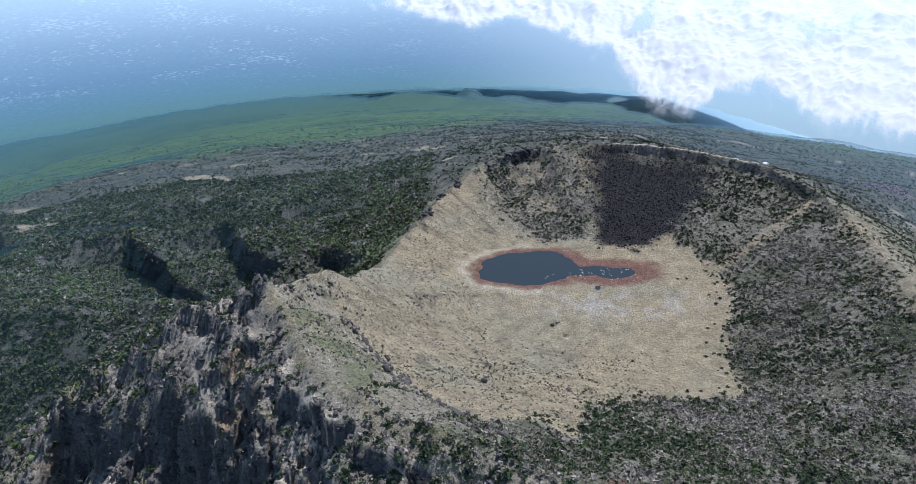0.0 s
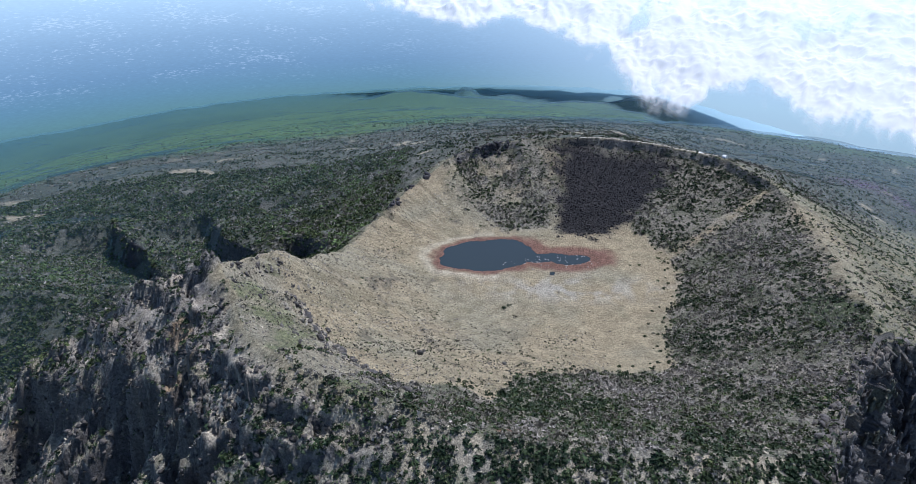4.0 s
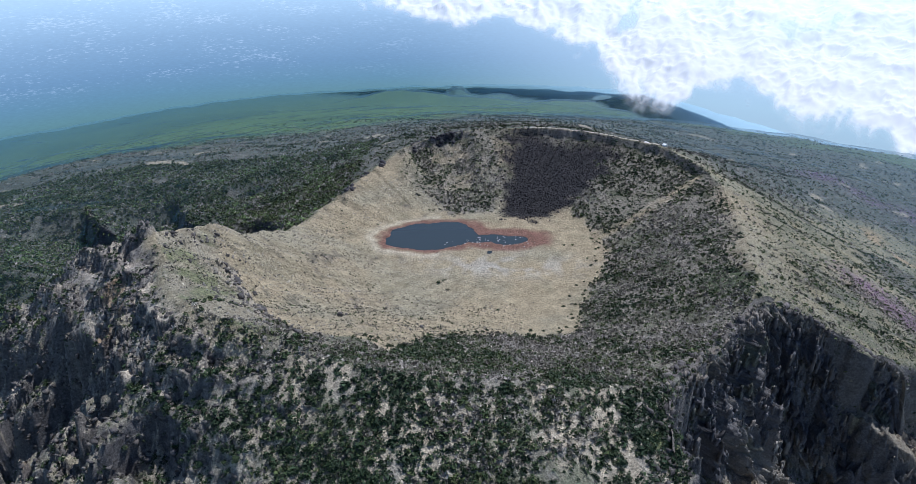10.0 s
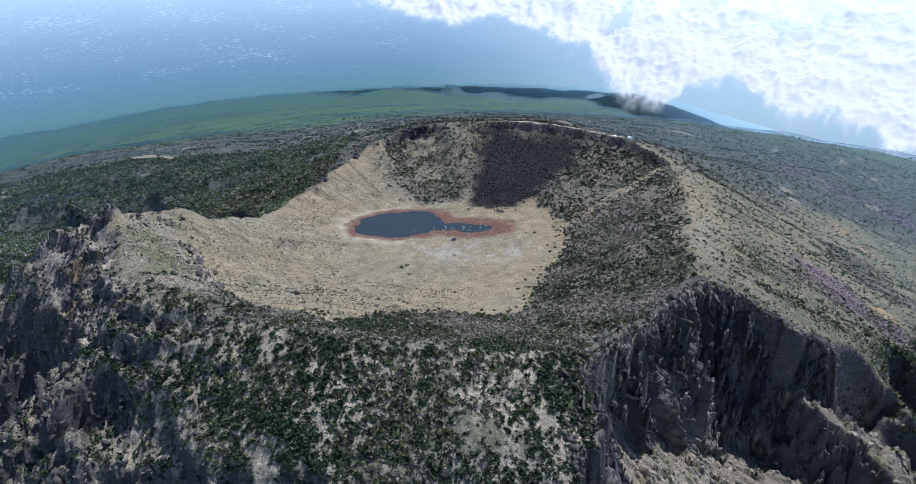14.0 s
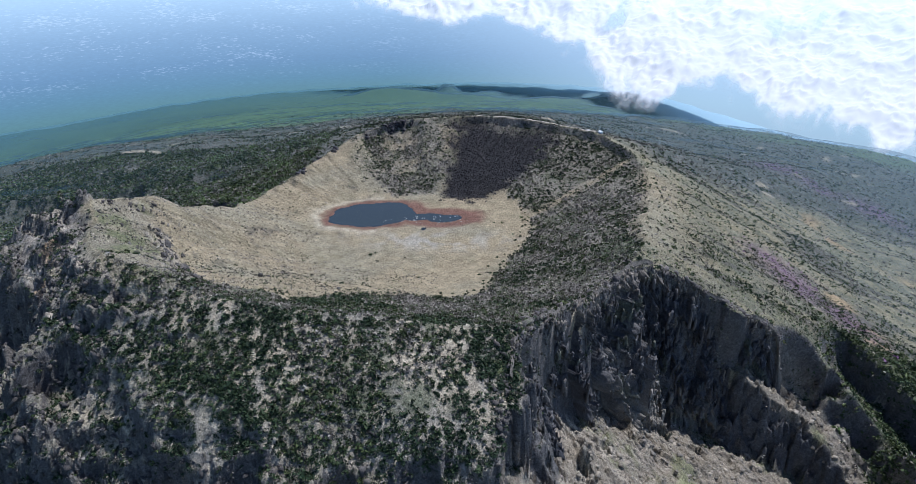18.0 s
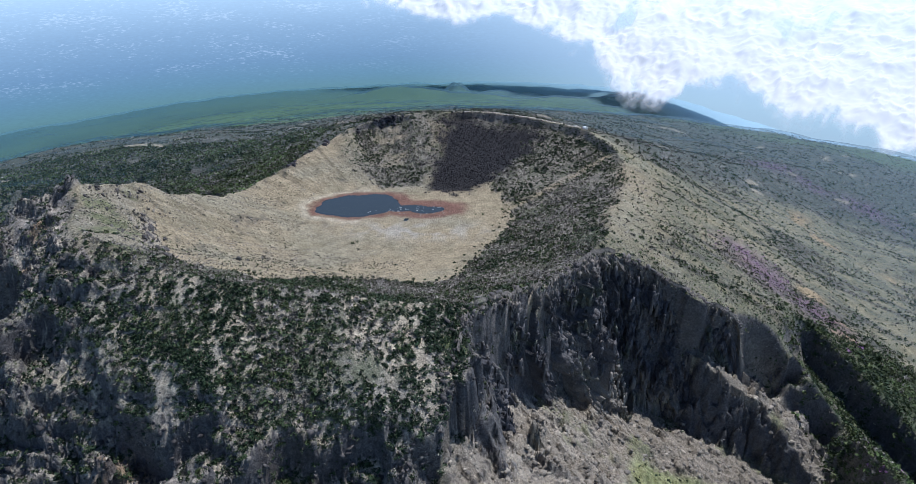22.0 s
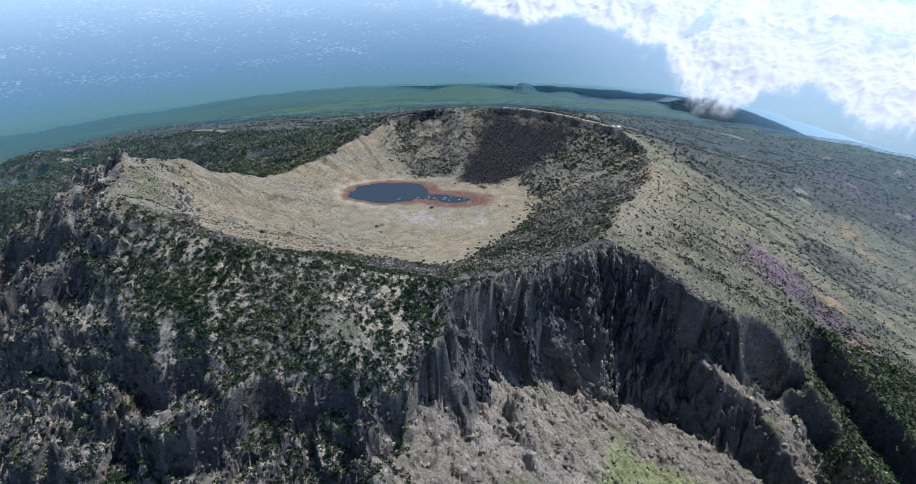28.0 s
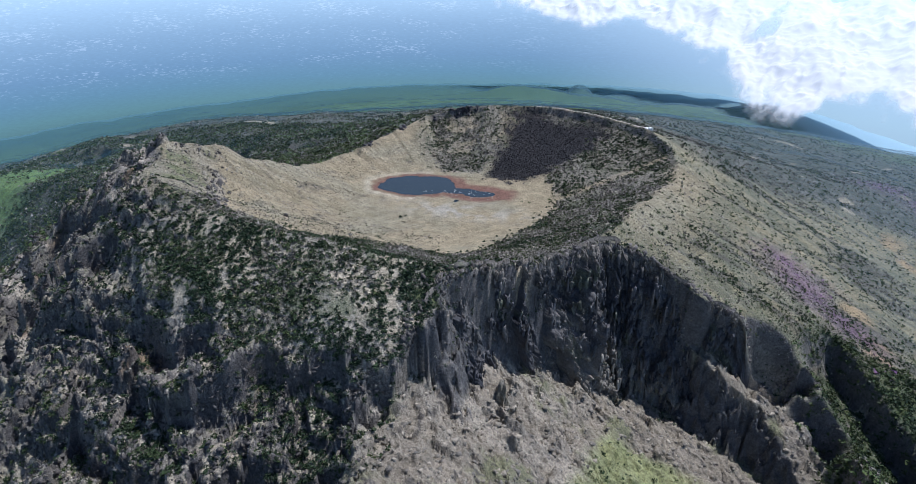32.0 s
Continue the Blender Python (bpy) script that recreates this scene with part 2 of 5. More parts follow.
    wedge, _, _ = along(SPUR, x, y)
    wig = crun + 5 * fbm(x, y, 22, 3, 27)
    rib = (30 * (ridged(wig, ce * .16, 36, 2, 15) ** 2 - .35) + 26 * (ridged(wig + .3 * ce, ce * .3, 15, 2, 16) ** 2 - .35) + 15 * (ridged(wig - .3 * ce, ce * .5, 6.5, 2, 17) ** 2 - .35))
    face = (ce > -4) & (ce < 170) & (y < 430) & (x > 60) & (x < 560)
    held = smooth(25, 45, crun) * (1 - smooth(334, 346, crun))
    rib = rib * (.8 - .65 * held) + (1 - held) * only(face, lambda a, b: 15 * facets(a, b * .75, 14, 4) + 9 * facets(a, b * .9, 6.0, 5), wig, ce)
    ce2 = ce - rough * rib * smooth(-1, 3.5, ce) * (0.5 + 0.5 * (1 - smooth(30, 90, ce))) + 9 * held * smooth(0, 2, ce)
    top = cz + rough * 10 * (ridged(wig, .3 * ce, 11, 3, 28) - .55) * smooth(0, 6, ce)
    wall = top - np.interp(ce2, CLIFF_E, CLIFF_D)
    wl = (wall + 14 * fbm(wig, ce, 16, 3, 105)) / 26
    wp = wl - np.floor(wl)
    wall = wall + rough * 26 * (smooth(.3, .9, wp) - wp) * .5 * smooth(4, 16, ce)
    # slabs at its foot fall away to the east
    base = -15 - .577 * (x - 184) - .138 * (y - 248)
    base = np.where(base < -60, -60 + (base + 60) * .7, base)
    lumps = 8 * (ridged(x + .2 * y, y * .7, 30, 3, 18) - .5) + 4.5 * (ridged(wx, wy, 10, 3, 29) - .5) + 2 * (ridged(x, y, 4, 2, 90) - .5) + 5 * fbm(x, y, 45, 3, 19)
    tooth = 26 * smooth(.62, .95, ridged(wig, .35 * ce, 24, 2, 91)) * (1 - smooth(14, 62 + 70 * smooth(130, 80, crun), ce))
    tooth = tooth * .3 + 12 * smooth(.4, 1, tooth / 20) * only((ce > -3) & (ce < 140) & (y < 430), lambda a, b: facets(a, b * .5, 8, 19), wig, ce)
    base = base + rough * (lumps * .7 + tooth + only((ce > 0) & (ce < 400) & (y < 430), lambda a, b: 5 * facets(a, b, 14, 6) + 2.6 * facets(a, b, 5.5, 7), wx, wy))
    bare_base = base
    for line, sharp in BUTTRESS:
        bd, bz, _ = along(line, x, y)
        base = np.maximum(base, bz - sharp * np.abs(bd + rough * 5 * fbm(x, y, 9, 3, 110)) + rough * only(np.abs(bd) < 60, lambda a, b: 12 * facets(a, b, 9, 17) + 6 * facets(a, b, 4, 18), wx, wy))
    fin_d, fin_z, fin_run = along(FIN, x, y)
    fin_e = fin_d + rough * only(np.abs(fin_d) < 70, lambda a, b: 7 * facets(a, b * .8, 11, 20) + 4 * facets(a, b, 4.5, 21), fin_run, fin_d)
    fin = fin_z - np.where(fin_e > 0, 2.8 * fin_e, .12 * np.abs(fin_d)) - 1.6 * np.maximum(-fin_d - 30, 0)
    fin = fin + rough * only(np.abs(fin_d) < 70, lambda a, b: 5 * facets(a, b, 10, 9) + 2.5 * facets(a, b, 4.5, 10), wx, wy)
    pale_fin = smooth(-4, 2, fin - np.maximum(wall, base)) * smooth(3, -1, fin_d) * (1 - smooth(24, 36, -fin_d))
    base = np.maximum(base, fin)
    low = np.maximum(wall, base)
    laid = smooth(3, -1, fin_d) * (1 - smooth(30, 38, -fin_d)) * smooth(332, 342, x) * smooth(400, 385, x)
    low = low + (fin - low) * laid
    pale_fin = np.maximum(pale_fin, laid)
    foot = smooth(-3, 3, base - wall)
    cut = smooth(-16, 34, wedge + 16 * fbm(x, y, 25, 4, 30)) * (ce > 0) * (1 - smooth(330, 480, ce)) * (y < 420) * (1 - smooth(378, 412, x + 12 * fbm(x, y, 30, 3, 78) - 30 * smooth(338, 310, y)))
    cutmask = cut * smooth(0.5, 7, ce)
    z = z + rough * 5 * (ridged(x, y, 13, 3, 97) - .5) * np.exp(-(ce / 9) ** 2) * (wedge > 0) * (x < 420)
    z = z + (low - z) * cut
    ledge = np.exp(-(((x - 370) / 22) ** 2 + ((y - 346) / 15) ** 2) ** 2)
    z = z + ledge * .9 * (-66 - .5 * (x - 368) + .55 * (y - 346) + rough * 4 * (ridged(x, y, 9, 3, 113) - .5) - z)
    crag = np.maximum(crag * (1 - cutmask), cutmask)
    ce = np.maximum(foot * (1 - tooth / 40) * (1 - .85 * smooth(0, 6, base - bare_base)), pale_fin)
    # lake bed
    lake = lake_depth(x, y)
    z = np.where(s < 0.85, np.where(lake > 0, np.minimum(z, -lake), np.maximum(z, 0.25 + 0 * z)), z)
    for hx, hy, hh, rx, ry in HILLS:
        q = ((x - hx) / rx) ** 2 + ((y - hy) / ry) ** 2
        z = z + hh * np.exp(-q ** 1.4) * (1 + .15 * fbm(x, y, 120, 3, 21))
    return z, np.clip(crag, 0, 1), s, d, wts, ce, cutmask


SHORE = [(-8, 577, 48, 33), (48, 570, 26, 9), (72, 566, 20, 10)]


def lake_depth(x, y):
    """Depth of the lake bed below the water; negative ashore (about in metres)."""
    w = fbm(x, y, 16, 3, 22) * 0.16
    best = -1e9 * np.ones(np.shape(x))
    for cx, cy, a, b in SHORE:
        q = np.hypot((x - cx) / a, (y - cy - 0.12 * (x - cx)) / b) + w
        best = np.maximum(best, (1 - q) * min(a, b) * 0.12)
    return np.clip(best, -9, 2.0)


# ---- materials ----
def material(name, rough=0.9):
    m = bpy.data.materials.new(name)
    m.use_nodes = True
    n, l = m.node_tree.nodes, m.node_tree.links
    b = n["Principled BSDF"]
    b.inputs["Roughness"].default_value = rough
    b.inputs["Specular IOR Level"].default_value = 0.25
    return m, n, l, b


def grain(n, l, b, source, scales, amount, bump=0.5, dist=0.5):
    """Mottles a colour at several sizes (cycles per metre) and adds relief."""
    geo = n.new("ShaderNodeNewGeometry")
    col = source
    last = None
    for sc, am in zip(scales, amount):
        t = n.new("ShaderNodeTexNoise")
        t.inputs["Scale"].default_value = sc
        t.inputs["Detail"].default_value = 6
        t.inputs["Roughness"].default_value = 0.65
        l.new(geo.outputs["Position"], t.inputs["Vector"])
        r = n.new("ShaderNodeMapRange")
        r.inputs["From Min"].default_value, r.inputs["From Max"].default_value = 0.3, 0.7
        r.inputs["To Min"].default_value, r.inputs["To Max"].default_value = 1 - am, 1 + am
        l.new(t.outputs["Fac"], r.inputs["Value"])
        mx = n.new("ShaderNodeVectorMath")
        mx.operation = "SCALE"
        l.new(col, mx.inputs[0])
        l.new(r.outputs[0], mx.inputs["Scale"])
        col, last = mx.outputs[0], t
    l.new(col, b.inputs["Base Color"])
    if bump:
        bp = n.new("ShaderNodeBump")
        bp.inputs["Strength"].default_value = bump
        bp.inputs["Distance"].default_value = dist
        l.new(last.outputs["Fac"], bp.inputs["Height"])
        l.new(bp.outputs[0], b.inputs["Normal"])


def coloured(name, rough=0.9, scales=(0.05, 0.7), amount=(0.2, 0.35), bump=0.5, dist=0.5, islands=0.0):
    """Surface whose base colour is the mesh's own land-cover colour, with grain."""
    m, n, l, b = material(name, rough)
    a = n.new("ShaderNodeAttribute")
    a.attribute_name = "cover"
    src = a.outputs["Color"]
    if islands:
        geo = n.new("ShaderNodeNewGeometry")
        r = n.new("ShaderNodeMapRange")
        r.inputs["To Min"].default_value, r.inputs["To Max"].default_value = 1 - islands, 1 + islands
        l.new(geo.outputs["Random Per Island"], r.inputs["Value"])
        mx = n.new("ShaderNodeVectorMath")
        mx.operation = "SCALE"
        l.new(src, mx.inputs[0])
        l.new(r.outputs[0], mx.inputs["Scale"])
        src = mx.outputs[0]
    grain(n, l, b, src, scales, amount, bump, dist)
    return m


def plain(name, rgb, rough=0.8, scales=(0.4, 3.0), amount=(0.15, 0.2), bump=0.3, dist=0.05, metal=0.0):
    m, n, l, b = material(name, rough)
    b.inputs["Metallic"].default_value = metal
    c = n.new("ShaderNodeRGB")
    c.outputs[0].default_value = (*rgb, 1)
    grain(n, l, b, c.outputs[0], scales, amount, bump, dist)
    return m


def ground_material():
    """Soil, rock and grass in the land-cover colours, speckled with low growth and pale stones."""
    m, n, l, b = material("ground_soil_and_rock", 0.95)
    at = n.new("ShaderNodeAttribute")
    at.attribute_name = "cover"
    geo = n.new("ShaderNodeNewGeometry")

    def noise_at(scale, detail, rough):
        t = n.new("ShaderNodeTexNoise")
        t.inputs["Scale"].default_value, t.inputs["Detail"].default_value, t.inputs["Roughness"].default_value = scale, detail, rough
        l.new(geo.outputs["Position"], t.inputs["Vector"])
        return t.outputs["Fac"]

    def ramped(value, lo, hi, to_lo, to_hi):
        r = n.new("ShaderNodeMapRange")
        r.inputs["From Min"].default_value, r.inputs["From Max"].default_value = lo, hi
        r.inputs["To Min"].default_value, r.inputs["To Max"].default_value = to_lo, to_hi
        l.new(value, r.inputs["Value"])
        return r.outputs[0]

    def blend(a, colour, factor):
        x = n.new("ShaderNodeMix")
        x.data_type = "RGBA"
        l.new(factor, x.inputs["Factor"])
        l.new(a, x.inputs["A"])
        x.inputs["B"].default_value = (*colour, 1)
        return x.outputs["Result"]

    fine, broad = noise_at(0.55, 8, 0.72), noise_at(0.09, 5, 0.6)
    grit = noise_at(1.7, 4, 0.7)
    col = at.outputs["Color"]
    for v, am in ((broad, .22), (fine, .5), (grit, .5)):
        sc = n.new("ShaderNodeVectorMath")
        sc.operation = "SCALE"
        l.new(col, sc.inputs[0])
        l.new(ramped(v, .32, .68, 1 - am, 1 + am), sc.inputs["Scale"])
        col = sc.outputs[0]
    # low growth: where the noise lies under the share of ground that it covers
    th = n.new("ShaderNodeMath")
    th.operation = "MULTIPLY_ADD"
    l.new(at.outputs["Alpha"], th.inputs[0])
    th.inputs[1].default_value = 0.24
    th.inputs[2].default_value = 0.315
    df = n.new("ShaderNodeMath")
    df.operation = "SUBTRACT"
    l.new(th.outputs[0], df.inputs[0])
    l.new(noise_at(0.38, 7, 0.74), df.inputs[1])
    col = blend(col, (0.055, 0.06, 0.038), ramped(df.outputs[0], 0.0, 0.04, 0.0, 0.75))
    col = blend(col, (0.36, 0.34, 0.30), ramped(noise_at(0.9, 6, 0.75), .66, .72, 0.0, 0.5))
    l.new(col, b.inputs["Base Color"])
    bp = n.new("ShaderNodeBump")
    bp.inputs["Strength"].default_value, bp.inputs["Distance"].default_value = 1.0, 1.6
    l.new(fine, bp.inputs["Height"])
    l.new(bp.outputs[0], b.inputs["Normal"])
    return m


GROUND = ground_material()
LEAF = coloured("shrub_foliage", 0.75, (0.1,), (0.2,), 0.0, islands=0.45)

# ---- the ground: one sheet ----
def sheet(name, verts, faces_ij, cover=None):
    me = bpy.data.meshes.new(name)
    nv, nf = len(verts), len(faces_ij)
    me.vertices.add(nv)
    me.vertices.foreach_set("co", np.ascontiguousarray(verts, np.float32).ravel())
    k = faces_ij.shape[1]
    me.loops.add(nf * k)
    me.loops.foreach_set("vertex_index", np.ascontiguousarray(faces_ij, np.int32).ravel())
    me.polygons.add(nf)
    me.polygons.foreach_set("loop_start", np.arange(0, nf * k, k, dtype=np.int32))
    me.update(calc_edges=True)
    if cover is not None:
        at = me.color_attributes.new("cover", "FLOAT_COLOR", "POINT")
        at.data.foreach_set("color", (cover if cover.shape[1] == 4 else np.c_[cover, np.ones(nv)]).astype(np.float32).ravel())
    me.validate()
    return me


def mix(a, b, w):
    return a + (np.asarray(b, float) - a) * np.asarray(w)[..., None]


def land(x, y, z, crag, s, d, wts, ce, cut, slope):
    """Land cover: base colour and the shares of ground that bear shrubs and trees."""
    theta = turned(x - CX, y - CY)
    th = np.mod(theta, 360)
    n1, n2, n3 = fbm(x, y, 60, 4, 41), fbm(x, y, 12, 4, 42), fbm(x, y, 300, 4, 43)
    n2 = n2 * (1 - .75 * smooth(400, 1000, d))
    inside = s < 1
    grass = mix(np.zeros(x.shape + (3,)), (0.292, 0.245, 0.158), np.ones(x.shape))
    grass = mix(grass, (0.26, 0.235, 0.162), smooth(-.1, .5, n1))
    grass = mix(grass, (0.22, 0.195, 0.125), smooth(.1, .6, n2) * .7)
    scrub = mix(np.zeros(x.shape + (3,)), (0.27, 0.25, 0.205), np.ones(x.shape))
    scrub = mix(scrub, (0.15, 0.155, 0.105), smooth(-.1, .4, n2))
    rock = mix(np.zeros(x.shape + (3,)), (0.21, 0.195, 0.18), np.ones(x.shape))
    rock = mix(rock, (0.44, 0.39, 0.31), smooth(-.05, .5, n2 + .4 * n1))
    rock = mix(rock, (0.30, 0.20, 0.11), smooth(.3, .6, fbm(x, y, 35, 3, 44)) * .7)
    forest = mix(np.zeros(x.shape + (3,)), (0.085, 0.092, 0.075), np.ones(x.shape))
    forest = mix(forest, (0.15, 0.145, 0.128), smooth(0.05, .5, n2 + .3 * n1))
    # crater floor: where the shrubs of the southern and western sides begin
    edge_x = np.interp(y, [330, 369, 403, 450, 490, 526, 580, 620, 700], [110, 107, 113, 130, 150, 165, 165, 150, 120]) + 8 * n2
    front_y = np.interp(x, [-120, -60, -34, -22, -12, -2, 20, 47, 105, 160], [215, 280, 295, 280, 305, 338, 350, 359, 366, 375]) + 5 * n2
    shrubs = inside * np.maximum(smooth(-3, 6, x - edge_x) * smooth(300, 330, y), smooth(-3, 5, front_y - y) * (x > -75))
    spur = np.exp(-(np.where(s < 1, (s - 1) / .05, (s - 1) / .17)) ** 2) * smooth(-42, -34, theta) * (1 - smooth(10, 20, theta)) * smooth(-.75, .1, n2 + .5)
    ld, _, _ = along([(150, 560, 0), (205, 590, 0), (285, 645, 0)], x, y)
    spur = np.maximum(spur, inside * np.exp(-(ld / 6) ** 2) * smooth(-.5, .2, n2 + .3))
    shrubs = shrubs * (1 - .9 * spur)
    wall = inside * smooth(.44, .52, s) * smooth(44, 56, th) * (1 - smooth(112, 124, th))
    gap = smooth(.1, .35, fbm(x, y, 45, 3, 45) + .25)
    shrubs = np.maximum(shrubs, wall * (.35 + .65 * gap) * smooth(300, 560, y) * np.where(th > 84, 1.0, .8))
    shrubs = np.maximum(shrubs, inside * smooth(.36, .42, s) * smooth(82, 86, th) * (1 - smooth(112, 117, th + 5 * n2)) * (.35 + .65 * smooth(-.15, .2, fbm(x, y, 24, 3, 140))))
    sd, _, _ = along(SCARP + [(-40, 226, 0)], x, y)
    shoulder = inside * smooth(-6, 8, sd + 5 * n2) * (1 - smooth(60, 90, np.hypot(x + 100, (y - 300) * .8) - 20)) * (x < -40)
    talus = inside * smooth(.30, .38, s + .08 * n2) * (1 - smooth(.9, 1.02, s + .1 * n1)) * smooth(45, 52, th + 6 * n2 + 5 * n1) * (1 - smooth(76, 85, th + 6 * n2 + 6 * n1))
    wash = smooth(.74, .92, ridged(x * .8 + .5 * y, y * .55 - .3 * x, 30, 3, 98)) * smooth(.34, .5, s) * (th > 118) * (th < 262)
    grass = mix(grass, (0.15, 0.13, 0.095), wash * .9 * inside)
    turf = smooth(.84, .95, ridged(x * .5, y, 26, 2, 99)) * smooth(330, 350, y) * (1 - smooth(470, 500, y)) * smooth(40, 0, x)
    grass = mix(grass, (0.16, 0.14, 0.10), turf * .8 * inside)
    col = mix(grass, scrub * .72, shrubs * .9)
    col = mix(col, (0.235, 0.215, 0.16), shoulder * .75)
    col = mix(col, (0.12, 0.14, 0.06), shoulder * smooth(.0, .4, fbm(x, y, 18, 4, 83)) * .7)
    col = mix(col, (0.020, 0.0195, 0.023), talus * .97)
    lk = lake_depth(x, y)
    mud = smooth(-1.3, -.2, lk + .5 * n2 + .9 * smooth(0, 60, x) - .1) * inside
    col = mix(col, (0.17, 0.095, 0.07), mud * (s < .85))
    col = mix(col, (0.45, 0.40, 0.30), smooth(-2.2, -1.2, lk) * (1 - smooth(-1.2, -.6, lk)) * .6 * (x < 0) * inside)
    stones = inside * np.exp(-(((x - 60) / 75) ** 2 + ((y - 512) / 20) ** 2)) * smooth(0, .4, n2 + .2)
    col = mix(col, (0.42, 0.40, 0.36), stones * .6)
    # outside
    out = ~inside
    beyond = smooth(-25, 40, y - np.interp(x, [300, 384, 579, 782, 900, 1300], [650, 705, 855, 920, 925, 940]) + 30 * n2) * smooth(30, 110, d) * (x > 200)
    leftish = np.clip(np.maximum(wts["left"] + wts["far"] + .6 * wts["east"] + wts["valley"], beyond), 0, 1)
    leftish = np.maximum(leftish, wts["crag"] * smooth(150, 260, d) * (y > 365))
    azalea = np.zeros(x.shape)
    for ax, ay, ar in ((737, 1165, 60), (424, 474, 42), (455, 440, 30), (880, 1030, 55), (800, 1090, 45), (408, 500, 26)):
        azalea = np.maximum(azalea, np.exp(-((x - ax) ** 2 + (y - ay) ** 2) / ar ** 2))
    azalea = azalea * out * smooth(-.3, .3, n2 + n1 + .3)
    grove = smooth(385, 430, x + 15 * n2) * (1 - smooth(560, 700, x)) * (1 - smooth(385, 425, y + .15 * (x - 420) + 15 * n2)) * out
    flank = mix(scrub * (.72, .74, .62), (0.235, 0.21, 0.13), smooth(-.3, .35, .6 * n1 + n2))
    flank = mix(flank, (0.12, 0.125, 0.085), smooth(.0, .45, fbm(x, y, 26, 4, 106)) * .65)
    flank = mix(flank, (0.36, 0.26, 0.14), smooth(.35, .6, fbm(x, y, 90, 3, 46)) * .7 * smooth(120, 200, d))
    o = mix(flank, forest, leftish * smooth(8, 35, d))
    fr = mix(scrub, (0.43, 0.375, 0.28), smooth(-.25, .35, fbm(x, y * .4, 9, 4, 86)))
    o = mix(o, fr, wts["front"] * (d < 400))
    streak = smooth(.50, .72, ridged(x * .13, y + .12 * x + 6 * n1, 30, 4, 79)) * wts["right"] * smooth(16, 60, d)
    o = mix(o, (0.085, 0.085, 0.075), streak * .7)
    o = mix(o, (0.165, 0.095, 0.165), azalea * .65)
    o = mix(o, (0.06, 0.08, 0.04), grove * .8)
    o = mix(o, grass, spur * .9)
    crestgrass = wts["crag"] * (1 - smooth(5, 16, d + 9 * n2))
    o = mix(o, grass, crestgrass * .85)
    td, _, _ = along([(-596, 797, 0), (-560, 800, 0), (-488, 811, 0)], x, y)
    bare = np.maximum(np.exp(-(td / 8) ** 2), smooth(.52, .62, fbm(x, y, 55, 3, 80) + .25 * np.exp(-((x + 590) / 160) ** 2 - ((y - 985) / 50) ** 2)) * leftish)
    o = mix(o, (0.36, 0.31, 0.22), bare * .8)
    o = mix(o, fr, np.clip(crag * 1.2, 0, 1) * .5)
    o = mix(o, rock, np.clip(crag * 1.2, 0, 1) * smooth(-.3, .3, n2 + n1))
    green = mix(np.zeros(x.shape + (3,)), (0.088, 0.150, 0.052), np.ones(x.shape))
    green = mix(green, (0.062, 0.115, 0.048), smooth(-.2, .4, n3))
    low = smooth(-150, -280, z + 60 * n3 + 130 * smooth(-100, 400, x)) * smooth(250, 600, d)
    o = mix(o, green, low)
    glen = smooth(-585, -665, x + 40 * n1) * (1 - smooth(690, 770, y)) * smooth(380, 430, y) * out
    o = mix(o, (0.125, 0.20, 0.065), glen * .9)
    for way in ([(985, 3590, 0), (1060, 3500, 0), (1110, 3440, 0)], [(-420, 3870, 0), (-300, 3850, 0), (-180, 3800, 0), (-60, 3790, 0)]):
        qd, _, _ = along(way, x, y)
        o = mix(o, (0.50, 0.34, 0.26), np.exp(-(qd / 22) ** 2))
    col = np.where(inside[..., None], col, o)
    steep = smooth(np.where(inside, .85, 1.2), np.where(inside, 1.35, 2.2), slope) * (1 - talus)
    # steep outer faces painted darker, standing in for the crags' deep shade
    sheer_shade = mix(rock, (0.08, 0.077, 0.078), .85 * smooth(1.4, 2.3, slope) * out)
    col = mix(col, sheer_shade, steep * np.where(inside, .6, 1))
    # pale slabs at the foot of the cliff, and the meadow under them
    foot = ce
    meadow = cut * foot * smooth(232, 246, x + 8 * n2 + .25 * (242 - y)) * (1 - smooth(290, 330, x)) * smooth(255, 240, y)
    slab = cut * foot * (1 - meadow)
    slab = np.maximum(slab, np.exp(-(((x - 370) / 20) ** 2 + ((y - 345) / 14) ** 2) ** 2))
    col = mix(col, (0.23, 0.20, 0.155), slab * .92)
    col = mix(col, (0.31, 0.275, 0.22), slab * smooth(.05, .4, n1 + .5 * n2) * .7)
    col = mix(col, (0.15, 0.16, 0.08), slab * smooth(.15, .45, fbm(x, y, 30, 4, 92)) * .7)
    col = mix(col, (0.055, 0.05, 0.048), slab * smooth(.80, .90, np.maximum(ridged(x + .4 * y, y, 11, 2, 85), ridged(x * .5 - y, y * .4 + x, 15, 2, 107))) * .85)
    col = mix(col, (0.20, 0.22, 0.085), meadow * .8)
    # cliff wall above the slabs: dark basalt, painted deeper and bluish for its shade
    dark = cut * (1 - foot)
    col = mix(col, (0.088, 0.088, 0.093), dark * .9)
